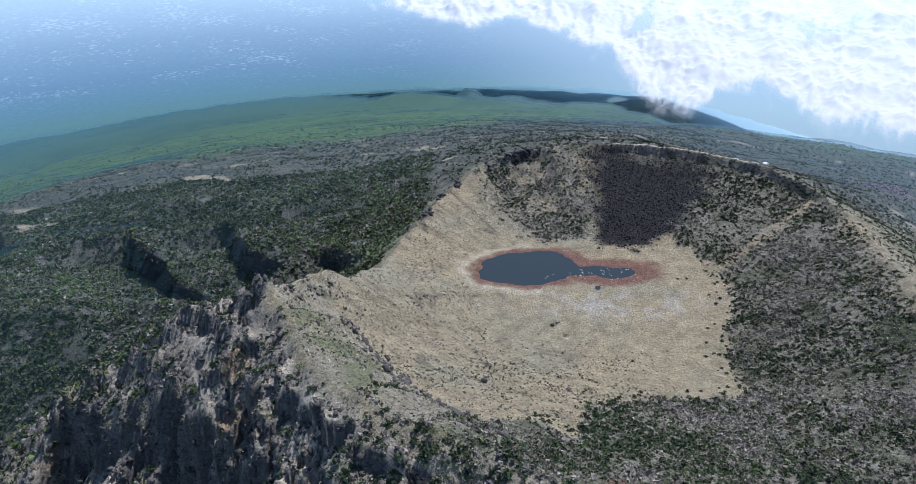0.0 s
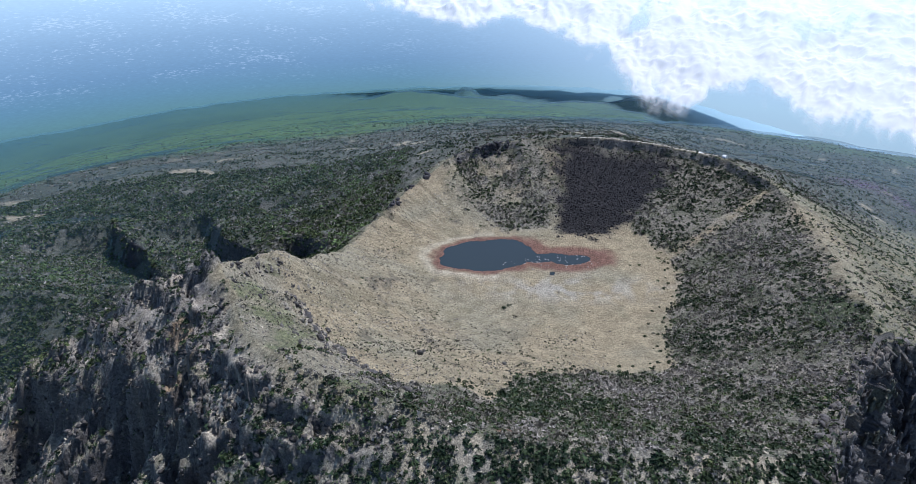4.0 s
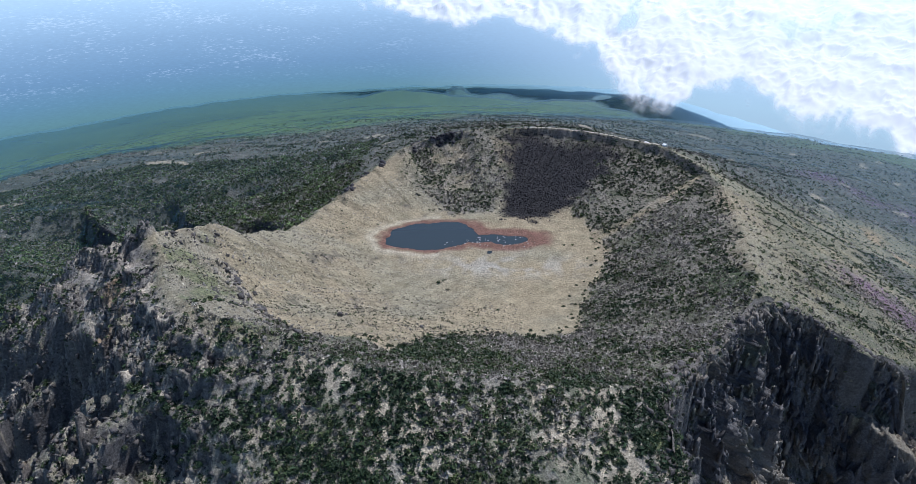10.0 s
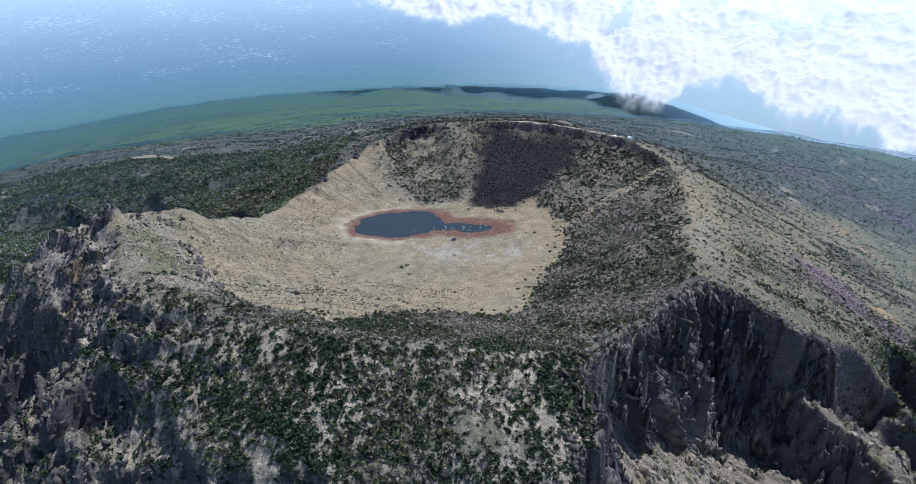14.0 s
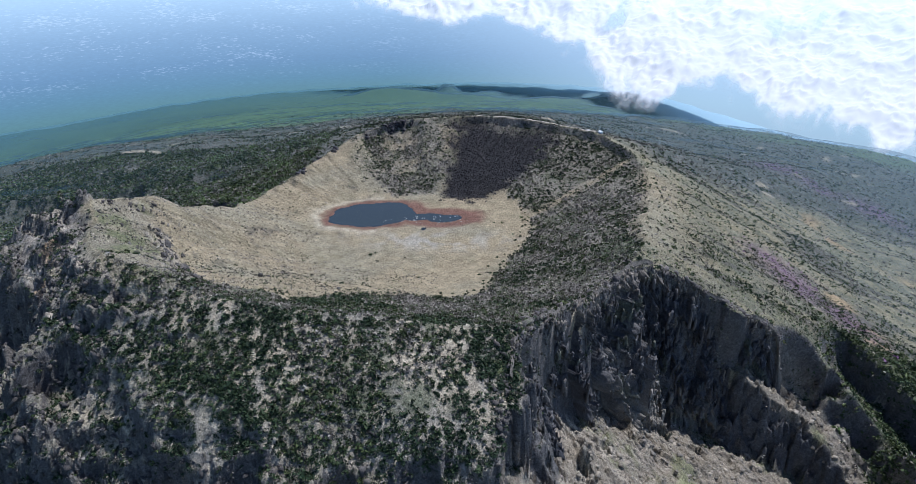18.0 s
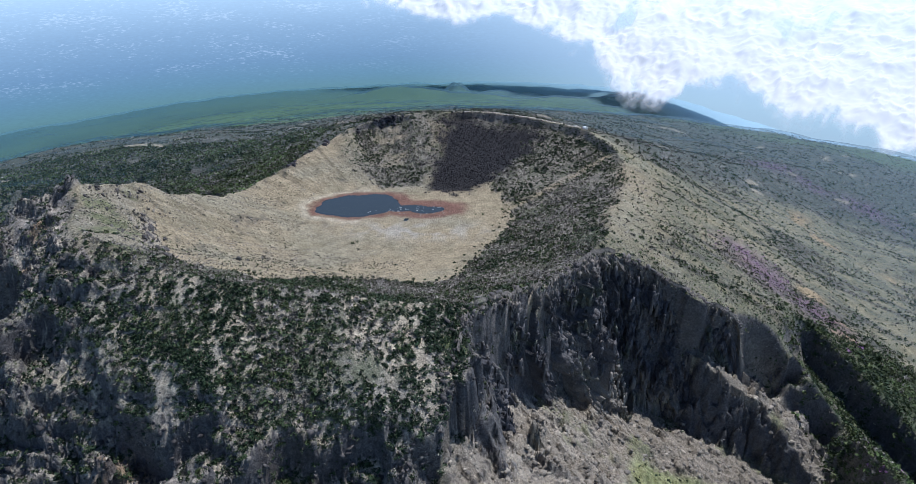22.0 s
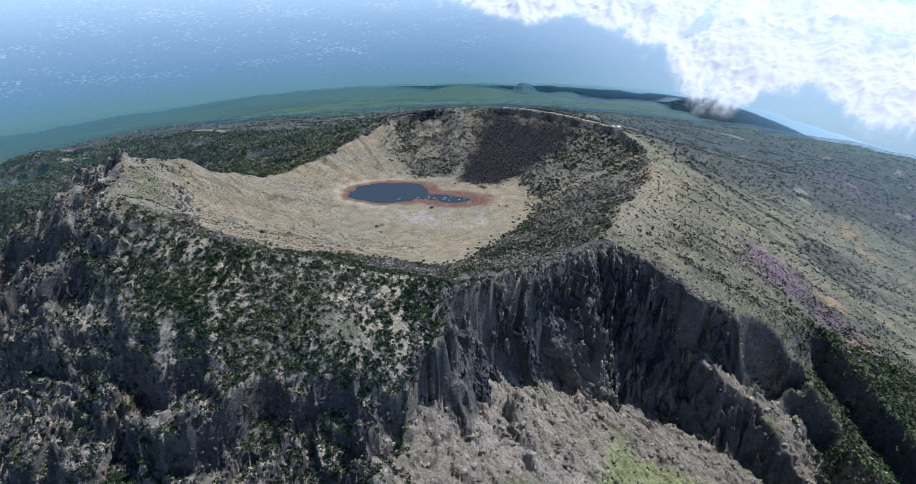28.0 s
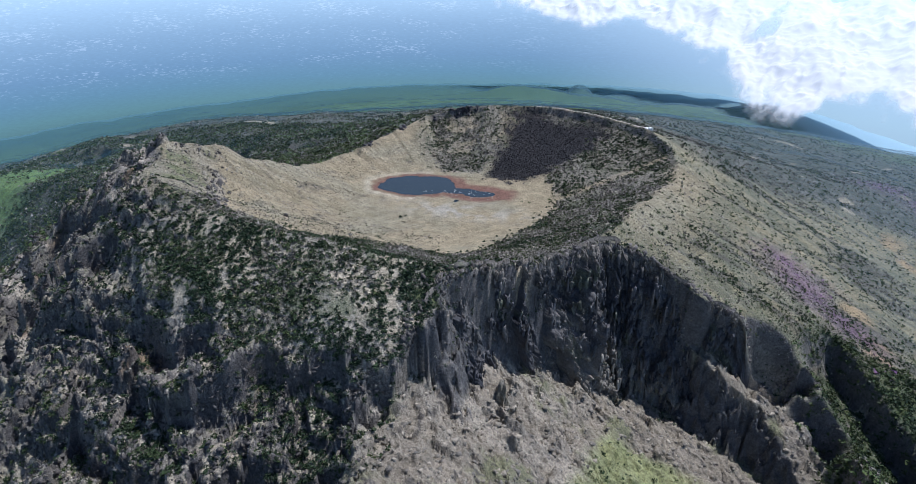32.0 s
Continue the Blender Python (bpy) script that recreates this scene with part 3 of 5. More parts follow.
    for px, py, rx, ry, tone, much in ((113, 199, 9, 6, (0.14, 0.165, 0.06), .85), (-4, 219, 9, 5, (0.30, 0.23, 0.17), .9), (-18, 222, 6, 4, (0.24, 0.12, 0.08), .7), (164, 284, 8, 9, (0.33, 0.28, 0.20), .8)):
        col = mix(col, tone, much * smooth(1.2, .7, np.hypot((x - px) / rx, (y - py) / ry) + .35 * n2))
    clump = smooth(1.15, .8, np.hypot((x - 221) / 17, (y - 392) / 30) + .3 * n2) * inside
    shrubs = np.maximum(shrubs, clump)
    col = mix(col, (0.05, 0.07, 0.03), clump * .8)
    trees = np.where(inside, np.maximum(shrubs, shoulder * smooth(-.1, .35, fbm(x, y, 24, 4, 84)) * .55) * (1 - talus), 0)
    veg = np.where(inside, .10 + .45 * shrubs + .4 * shoulder - .3 * talus, .34 + .2 * n2) + .25 * leftish * out
    veg = veg * (1 - .55 * steep) * (1 - .6 * slab) * (1 - .6 * spur) * (1 - .8 * mud) + .1 * smooth(.1, .5, n1) * inside
    veg = np.where(out, veg * (1 - .65 * low), veg)
    return np.concatenate([col, np.clip(veg, 0, 1)[..., None]], -1), dict(shrubs=trees, talus=talus, forest=np.where(out, leftish * smooth(4, 22, d) * (1 - .92 * glen) * (1 - low * .75) * (1 - .95 * bare), 0),
                     front=np.where(out, wts["front"] * smooth(-.42, .12, fbm(x + .25 * y, y * .3, 13, 4, 87) + .16 + .16 * smooth(30, 70, x)) * (1 - .7 * smooth(1.3, 2.6, slope)) * (1 - .3 * crag) * (1 - cut), 0),
                     crag=np.where(out, crag * (1 - .8 * smooth(1.3, 3.0, slope)) * (1 - cut) * smooth(-.4, .15, fbm(x, y, 16, 4, 96) + .12), 0), flank=np.where(out, (wts["right"] + .6 * streak) * (1 - beyond) * (1 - cut) * (1 - .85 * spur) * (1 - steep), 0),
                     low=np.where(out, low, 0), floor=np.where(inside, (1 - shrubs) * (1 - talus) * (lk < -2), 0), wash=wash * inside, spur=spur, meadow=meadow, green=low, azalea=azalea, grove=grove, cut=cut, slab=slab, streak=streak, steep=steep)


dens = np.interp(np.arange(360), [0, 225, 250, 262, 320, 345, 360], [1, 1, 2.2, 2.6, 2.6, 1, 1])
cum = np.r_[0, np.cumsum(dens)]
NT = 1500
TH = np.interp(np.linspace(0, cum[-1], NT, endpoint=False), cum, np.arange(361))
inn = np.linspace(0.012, 1, 165)
outd = np.r_[np.arange(1, 141) * 1.15, 161 + np.cumsum(np.geomspace(1.6, 110, 112))]
outd = outd / outd[-1]
RR, _ = rim_at(TH)
rad = np.concatenate([RR[:, None] * inn[None], RR[:, None] + (FAR - RR[:, None]) * outd[None]], 1)
NR = rad.shape[1]
gx, gy = CX + rad * np.cos(np.radians(TH))[:, None], CY + rad * np.sin(np.radians(TH))[:, None]
gz, gcrag, gs, gd, gw, gce, gcut = height(gx, gy)
# steepness from neighbours
dr = np.gradient(gz, axis=1) / np.maximum(np.gradient(rad, axis=1), .2)
dt = (np.roll(gz, -1, 0) - np.roll(gz, 1, 0)) / np.maximum(np.hypot(np.roll(gx, -1, 0) - np.roll(gx, 1, 0), np.roll(gy, -1, 0) - np.roll(gy, 1, 0)), .2)
gslope = np.hypot(dr, dt)
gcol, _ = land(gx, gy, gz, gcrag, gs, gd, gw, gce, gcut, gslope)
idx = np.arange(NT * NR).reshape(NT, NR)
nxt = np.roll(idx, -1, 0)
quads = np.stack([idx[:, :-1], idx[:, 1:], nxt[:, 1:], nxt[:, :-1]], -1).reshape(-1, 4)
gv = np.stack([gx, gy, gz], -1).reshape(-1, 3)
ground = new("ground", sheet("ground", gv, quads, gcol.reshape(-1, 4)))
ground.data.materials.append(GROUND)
tagged(ground, "volcanic crater mountain with pale grass floor and dark rock cliffs", "ground", kind="structure")

# ---- water ----
WATER, n, l, b = material("lake_water", 0.06)
b.inputs["Base Color"].default_value = (0.035, 0.045, 0.045, 1)
b.inputs["Specular IOR Level"].default_value = 0.5
wa = np.linspace(0, 2 * math.pi, 96, endpoint=False)
bm = bmesh.new()
bm.faces.new([bm.verts.new((18 + 84 * math.cos(a), 575 + 48 * math.sin(a), 0.0)) for a in wa])
me = bpy.data.meshes.new("water")
bm.to_mesh(me)
bm.free()
me.materials.append(WATER)
lake = tagged(new("water", me), "shallow dark crater lake with reddish mud shore", "lake", kind="structure")

# ---- distance: hazy plain painted on a glowing wall behind everything ----
DIST = bpy.data.materials.new("painted_distance_glow")
DIST.use_nodes = True
n, l = DIST.node_tree.nodes, DIST.node_tree.links
n.clear()
out = n.new("ShaderNodeOutputMaterial")
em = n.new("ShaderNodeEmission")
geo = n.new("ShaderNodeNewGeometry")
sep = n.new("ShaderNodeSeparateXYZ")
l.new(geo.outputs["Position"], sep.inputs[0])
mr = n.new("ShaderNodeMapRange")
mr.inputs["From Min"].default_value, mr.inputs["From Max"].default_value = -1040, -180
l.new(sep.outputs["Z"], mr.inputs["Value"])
# haze painted into the glow: green below, bluer and brighter with height
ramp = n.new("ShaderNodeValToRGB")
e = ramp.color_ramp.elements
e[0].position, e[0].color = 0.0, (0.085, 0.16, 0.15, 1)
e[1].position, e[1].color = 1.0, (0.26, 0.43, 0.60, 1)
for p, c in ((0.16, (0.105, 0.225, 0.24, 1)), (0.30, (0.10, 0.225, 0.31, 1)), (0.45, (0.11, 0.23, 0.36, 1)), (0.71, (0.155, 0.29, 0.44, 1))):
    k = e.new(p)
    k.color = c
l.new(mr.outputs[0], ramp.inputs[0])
mp = n.new("ShaderNodeMapping")
mp.inputs["Scale"].default_value = (0.028, 0.028, 0.125)
l.new(geo.outputs["Position"], mp.inputs["Vector"])
towns = n.new("ShaderNodeTexNoise")
towns.inputs["Scale"].default_value, towns.inputs["Detail"].default_value, towns.inputs["Roughness"].default_value = 1.15, 3, 0.6
l.new(mp.outputs[0], towns.inputs["Vector"])
wide = n.new("ShaderNodeTexNoise")
wide.inputs["Scale"].default_value, wide.inputs["Detail"].default_value = 0.11, 3
l.new(mp.outputs[0], wide.inputs["Vector"])
sm = n.new("ShaderNodeMath")
sm.operation = "MULTIPLY_ADD"
l.new(wide.outputs["Fac"], sm.inputs[0])
sm.inputs[1].default_value = 0.55
l.new(towns.outputs["Fac"], sm.inputs[2])
tr = n.new("ShaderNodeMapRange")
tr.inputs["From Min"].default_value, tr.inputs["From Max"].default_value = 0.88, 0.97
tr.inputs["To Max"].default_value = 0.28
l.new(sm.outputs[0], tr.inputs["Value"])
west = n.new("ShaderNodeMapRange")
west.inputs["From Min"].default_value, west.inputs["From Max"].default_value = 300, -1200
l.new(sep.outputs["X"], west.inputs["Value"])
high = n.new("ShaderNodeMapRange")
high.inputs["From Min"].default_value, high.inputs["From Max"].default_value = -820, -640
l.new(sep.outputs["Z"], high.inputs["Value"])
tw = n.new("ShaderNodeMath")
tw.operation = "MULTIPLY"
l.new(tr.outputs[0], tw.inputs[0])
l.new(west.outputs[0], tw.inputs[1])
tw2 = n.new("ShaderNodeMath")
tw2.operation = "MULTIPLY"
l.new(tw.outputs[0], tw2.inputs[0])
l.new(high.outputs[0], tw2.inputs[1])
fields = n.new("ShaderNodeMapRange")
fields.inputs["From Min"].default_value, fields.inputs["From Max"].default_value = 0.3, 0.7
fields.inputs["To Min"].default_value, fields.inputs["To Max"].default_value = 0.93, 1.05
l.new(towns.outputs["Fac"], fields.inputs["Value"])
patch = n.new("ShaderNodeVectorMath")
patch.operation = "SCALE"
l.new(ramp.outputs[0], patch.inputs[0])
l.new(fields.outputs[0], patch.inputs["Scale"])
tm = n.new("ShaderNodeMix")
tm.data_type = "RGBA"
l.new(tw2.outputs[0], tm.inputs["Factor"])
l.new(patch.outputs[0], tm.inputs["A"])
tm.inputs["B"].default_value = (0.62, 0.74, 0.88, 1)
# sunward side painted paler, for the brighter haze there
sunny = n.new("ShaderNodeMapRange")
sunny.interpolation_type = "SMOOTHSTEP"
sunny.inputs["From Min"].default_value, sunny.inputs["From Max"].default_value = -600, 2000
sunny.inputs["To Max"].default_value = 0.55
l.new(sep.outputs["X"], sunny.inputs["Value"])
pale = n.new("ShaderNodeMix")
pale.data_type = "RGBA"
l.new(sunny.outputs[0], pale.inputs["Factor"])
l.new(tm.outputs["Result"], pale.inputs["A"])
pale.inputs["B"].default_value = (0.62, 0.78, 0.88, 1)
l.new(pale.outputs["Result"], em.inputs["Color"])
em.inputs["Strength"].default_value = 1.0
air = n.new("ShaderNodeBsdfTransparent")
both = n.new("ShaderNodeAddShader")
l.new(em.outputs[0], both.inputs[0])
l.new(air.outputs[0], both.inputs[1])
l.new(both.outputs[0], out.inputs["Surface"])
ba = np.radians(np.linspace(0, 360, 181))[:-1]
bzs = np.linspace(-1250, 420, 12)
bv = np.array([(CX + (FAR + 40) * math.cos(a), CY + (FAR + 40) * math.sin(a), z) for a in ba for z in bzs])
bi = np.arange(len(bv)).reshape(len(ba), len(bzs))
bn = np.roll(bi, -1, 0)
bq = np.stack([bi[:, :-1], bi[:, 1:], bn[:, 1:], bn[:, :-1]], -1).reshape(-1, 4)
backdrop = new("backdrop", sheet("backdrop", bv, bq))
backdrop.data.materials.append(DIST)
tagged(backdrop, "glowing backdrop painted as a hazy blue lowland plain far below the mountain", "backdrop", kind="structure")

# ---- distance haze over the lowland: an added tinted sheet that follows the land stands in for it ----
HAZE = bpy.data.materials.new("painted_haze")
HAZE.use_nodes = True
n, l = HAZE.node_tree.nodes, HAZE.node_tree.links
n.clear()
out = n.new("ShaderNodeOutputMaterial")
mixer = n.new("ShaderNodeMixShader")
clear = n.new("ShaderNodeBsdfTransparent")
veil = n.new("ShaderNodeBsdfDiffuse")
geo = n.new("ShaderNodeNewGeometry")
off = n.new("ShaderNodeVectorMath")
off.operation = "SUBTRACT"
off.inputs[1].default_value = (CX, CY - 120, 0)
flat = n.new("ShaderNodeVectorMath")
flat.operation = "MULTIPLY"
flat.inputs[1].default_value = (1, 1, 0)
leng = n.new("ShaderNodeVectorMath")
leng.operation = "LENGTH"
l.new(geo.outputs["Position"], off.inputs[0])
l.new(off.outputs[0], flat.inputs[0])
l.new(flat.outputs[0], leng.inputs[0])
norm = n.new("ShaderNodeMath")
norm.operation = "DIVIDE"
norm.inputs[1].default_value = 4400
l.new(leng.outputs["Value"], norm.inputs[0])
# the sheet's haze is painted thicker with distance from the crater
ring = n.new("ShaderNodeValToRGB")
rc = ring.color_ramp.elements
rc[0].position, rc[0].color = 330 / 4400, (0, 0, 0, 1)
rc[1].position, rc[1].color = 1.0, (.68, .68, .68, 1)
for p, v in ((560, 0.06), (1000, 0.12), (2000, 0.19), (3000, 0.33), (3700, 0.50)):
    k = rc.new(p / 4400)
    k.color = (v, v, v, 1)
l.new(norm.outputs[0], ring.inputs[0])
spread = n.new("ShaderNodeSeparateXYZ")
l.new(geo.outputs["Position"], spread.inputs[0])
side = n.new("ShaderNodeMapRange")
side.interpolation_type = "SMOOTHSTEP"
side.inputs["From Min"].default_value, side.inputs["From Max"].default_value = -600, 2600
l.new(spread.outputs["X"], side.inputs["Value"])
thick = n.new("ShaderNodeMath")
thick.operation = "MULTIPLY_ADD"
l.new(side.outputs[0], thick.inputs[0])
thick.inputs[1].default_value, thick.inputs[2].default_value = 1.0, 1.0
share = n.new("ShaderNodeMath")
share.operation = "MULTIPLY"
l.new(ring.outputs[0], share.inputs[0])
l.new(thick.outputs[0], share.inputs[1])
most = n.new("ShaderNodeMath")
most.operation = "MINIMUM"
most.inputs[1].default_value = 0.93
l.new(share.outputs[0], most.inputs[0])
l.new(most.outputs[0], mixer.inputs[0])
# haze tint: blue in the west, whiter on the sun's side
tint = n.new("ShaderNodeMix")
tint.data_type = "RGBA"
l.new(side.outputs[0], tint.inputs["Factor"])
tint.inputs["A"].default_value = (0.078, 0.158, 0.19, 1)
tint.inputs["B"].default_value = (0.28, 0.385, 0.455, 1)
l.new(tint.outputs["Result"], veil.inputs["Color"])
# normal held upright, so slopes do not dim the painted haze
level = n.new("ShaderNodeCombineXYZ")
level.inputs["Z"].default_value = 1.0
l.new(level.outputs[0], veil.inputs["Normal"])
l.new(clear.outputs[0], mixer.inputs[1])
l.new(veil.outputs[0], mixer.inputs[2])
l.new(mixer.outputs[0], out.inputs["Surface"])
ha = np.linspace(0, 360, 361)[:-1][:, None]
hr = np.concatenate([np.linspace(330, 1000, 40)[1:], np.geomspace(1030, FAR + 20, 90)])[None]
hx, hy = CX + hr * np.cos(np.radians(ha)), CY - 120 * np.exp(-hr / 900) + hr * np.sin(np.radians(ha))
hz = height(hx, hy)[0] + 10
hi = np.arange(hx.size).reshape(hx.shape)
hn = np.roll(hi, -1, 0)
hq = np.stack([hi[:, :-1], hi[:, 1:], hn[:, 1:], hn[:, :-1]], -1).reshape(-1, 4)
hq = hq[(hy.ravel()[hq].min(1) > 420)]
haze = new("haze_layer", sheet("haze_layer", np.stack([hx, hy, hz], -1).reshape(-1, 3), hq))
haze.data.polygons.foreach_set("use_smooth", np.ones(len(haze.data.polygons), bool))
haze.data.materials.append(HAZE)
tagged(haze, "added see-through sheet standing in for bluish distance haze over the lowland", "haze", kind="structure")

# ---- cloud bank over the plain ----
CLOUD = bpy.data.materials.new("cloud")
CLOUD.use_nodes = True
n, l = CLOUD.node_tree.nodes, CLOUD.node_tree.links
n.clear()
out = n.new("ShaderNodeOutputMaterial")
mixer = n.new("ShaderNodeMixShader")
clear = n.new("ShaderNodeBsdfTransparent")
both = n.new("ShaderNodeMixShader")
body = n.new("ShaderNodeBsdfDiffuse")
body.inputs["Color"].default_value = (0.88, 0.885, 0.89, 1)
glow = n.new("ShaderNodeBsdfTranslucent")
glow.inputs["Color"].default_value = (0.96, 0.97, 0.98, 1)
both.inputs[0].default_value = 0.25
l.new(body.outputs[0], both.inputs[1])
l.new(glow.outputs[0], both.inputs[2])
dn = n.new("ShaderNodeAttribute")
dn.attribute_name = "cover"
geo = n.new("ShaderNodeNewGeometry")
wisp = n.new("ShaderNodeTexNoise")
wisp.inputs["Scale"].default_value, wisp.inputs["Detail"].default_value, wisp.inputs["Roughness"].default_value = 0.009, 8, 0.68
wm = n.new("ShaderNodeMapping")
wm.inputs["Scale"].default_value = (1, .3, 1)
l.new(geo.outputs["Position"], wm.inputs["Vector"])
l.new(wm.outputs[0], wisp.inputs["Vector"])
ad = n.new("ShaderNodeMath")
ad.operation = "MULTIPLY_ADD"
l.new(wisp.outputs["Fac"], ad.inputs[0])
ad.inputs[1].default_value = 0.6
l.new(dn.outputs["Fac"], ad.inputs[2])
al = n.new("ShaderNodeMapRange")
al.interpolation_type = "SMOOTHSTEP"
al.inputs["From Min"].default_value, al.inputs["From Max"].default_value = 0.28, 0.98
l.new(ad.outputs[0], al.inputs["Value"])
l.new(al.outputs[0], mixer.inputs[0])
l.new(clear.outputs[0], mixer.inputs[1])
l.new(both.outputs[0], mixer.inputs[2])
l.new(mixer.outputs[0], out.inputs["Surface"])


def cloud_bank(name, lift, shift, thick, seed, label):
    az = np.radians(np.linspace(-16, 56, 420))[:, None]
    rg = np.linspace(2450, 4760, 280)[None]
    x, y = rg * np.sin(az), rg * np.cos(az)
    edge = np.interp(np.degrees(az), [-16, -6.6, 1, 8.3, 11, 16, 23, 29, 35, 52], [4780, 4480, 4260, 4020, 3760, 3480, 3300, 3120, 2980, 2800]) + shift
    u, v = az * 3500 + 0 * rg, rg / 3.0 + 0 * az
    n1 = fbm(u, v, 420, 6, seed, .55)
    def billow(scale, k):
        return 1 - 2 * np.abs(fbm(u, v, scale, 2, seed + k)) ** .8
    puff = .45 * billow(230, 1) + .3 * billow(105, 3) + .17 * billow(48, 4) + .08 * billow(22, 5) - .3
    dens = smooth(-260, 300, rg - edge + 620 * n1 + 160 * puff)
    dens = dens * (1 - smooth(.22, .5, fbm(u, v, 300, 5, seed + 2)) * .8)
    base = -540 + (rg - 2900) * 0.205 + lift
    z = base + dens * (36 * n1 + 62 * puff)
    keep = np.hypot(x - CX, y - CY) < FAR + 25
    v = np.stack([x, y, z], -1).reshape(-1, 3)
    i = np.arange(x.size).reshape(x.shape)
    q = np.stack([i[:-1, :-1], i[1:, :-1], i[1:, 1:], i[:-1, 1:]], -1).reshape(-1, 4)
    q = q[keep.ravel()[q].all(1) & (dens.ravel()[q].max(1) > 0.02)]
    c = np.repeat((thick * dens * (1 + .9 * puff))[..., None], 3, -1).reshape(-1, 3)
    ob = new(name, sheet(name, v, q, c))
    ob.data.polygons.foreach_set("use_smooth", np.ones(len(ob.data.polygons), bool))
    ob.data.materials.append(CLOUD)
    tagged(ob, label, "cloud", kind="structure")


cloud_bank("cloud_bank", 0, 0, 1.25, 51, "broad soft bank of bright white cloud below the summit")

# ---- shrubs and trees in numbers nobody could count ----
PALETTE = np.array([(0.024, 0.042, 0.019), (0.036, 0.056, 0.022), (0.065, 0.085, 0.03), (0.13, 0.12, 0.095), (0.25, 0.23, 0.20), (0.235, 0.125, 0.24), (0.44, 0.40, 0.31), (0.10, 0.145, 0.05)])


def tufts(rng, x, y, z, rad, tall, tints, leaves):
    """Many small ragged leaf faces round each stem; arrays of vertices, faces and colours."""
    m = len(x)
    k = leaves
    d = rng.normal(size=(m, k, 3))
    d[..., 2] = np.abs(d[..., 2]) * 0.9 + 0.1
    d /= np.linalg.norm(d, axis=-1, keepdims=True)
    shell = 0.45 + 0.6 * rng.random((m, k, 1))
    c = d * shell * np.stack([rad, rad, tall], -1)[:, None]
    c = c + np.stack([x, y, z], -1)[:, None]
    size = (rad * (2.1 / math.sqrt(k) + .12))[:, None, None, None]
    tri = rng.normal(size=(m, k, 3, 3)) * np.array([1, 1, .75])
    tri /= np.linalg.norm(tri, axis=-1, keepdims=True)
    v = c[:, :, None] + tri * size * (0.7 + .6 * rng.random((m, k, 3, 1)))
    col = np.repeat((tints[:, None] * (0.8 + .4 * rng.random((m, k, 1))))[:, :, None], 3, 2)
    return v.reshape(-1, 3), np.arange(m * k * 3).reshape(-1, 3), col.reshape(-1, 3)


def ground_at(x, y, flat=False):
    z, crag, s, d, w, ce, cut = height(x, y)
    slope = np.zeros(x.shape)
    if not flat:
        e = 1.6
        zx, zy = height(x + e, y)[0], height(x, y + e)[0]
        slope = np.hypot(zx - z, zy - z) / e
    return z, slope, land(x, y, z, crag, s, d, w, ce, cut, slope)[1]


def scatter(name, label, category, box, count, keep, sizes, leaves, chances, seed, taper=None, flat=False):
    """Fills a part of the plan with plants. keep: share kept, from the land cover; chances: of each colour."""
    rng = np.random.default_rng(seed)
    x = rng.uniform(box[0], box[1], count)
    y = rng.uniform(box[2], box[3], count)
    if taper is not None:
        ok = rng.random(count) < taper(x, y)
        x, y = x[ok], y[ok]
    z, slope, cover = ground_at(x, y, flat)
    clump = .55 + .75 * fbm(x, y, 22, 3, seed)
    ok = rng.random(len(x)) < keep(cover, slope) * np.clip(clump * 1.5, .15, 1.3)
    x, y, z = x[ok], y[ok], z[ok]
    size = rng.uniform(sizes[0], sizes[1], len(x)) * rng.uniform(.7, 1.25, len(x))
    far = np.hypot(x, y)
    size = size * (1 + .25 * smooth(900, 2200, far))
    p = np.array(chances, float)
    tone = fbm(x, y, 42, 4, seed + 3, .65)
    pick = .22 + .56 * rng.random(len(x)) - .75 * tone
    which = np.clip(np.searchsorted(np.cumsum(p / p.sum()), np.clip(pick, 0, .999)), 0, len(p) - 1)
    v, f, c = tufts(rng, x, y, z - .15, size, size * rng.uniform(.8, 1.3, len(x)), PALETTE[which], leaves)
    ob = new(name, sheet(name, v, f, c))
    ob.data.materials.append(LEAF)
    return tagged(ob, label, category, kind="stuff")


scatter("crater_shrubs", "grey leafless and dark green shrubs on the inner crater slope", "shrubs", (-120, 320, 200, 800), 110000,
        lambda c, s: np.clip(c["shrubs"] * .5 + .002 * c["floor"] + .05 * c["spur"] + .06 * c["wash"], 0, 1), (0.8, 1.8), 16, (28, 20, 12, 24, 32, 0, 0), 61)
scatter("slope_shrubs", "dark evergreen shrubs on the steep outer slope", "shrubs", (-420, 300, 20, 420), 140000,
        lambda c, s: np.clip(c["front"] * .8 + c["crag"] * .25 * (1 - smooth(.9, 1.6, s)) + .05 * c["meadow"], 0, 1), (0.8, 1.9), 18, (44, 28, 10, 12, 12, 0, 0), 62)
scatter("flank_shrubs", "low green and grey shrubs on the open flank", "shrubs", (180, 1300, 300, 1400), 210000,
        lambda c, s: np.clip(c["flank"] * .26 + c["streak"] * .75, 0, 1), (0.7, 1.7), 6, (26, 22, 16, 28, 8, 0, 0), 63, lambda x, y: np.clip(420 / np.hypot(x, y - 100), .1, 1), True)
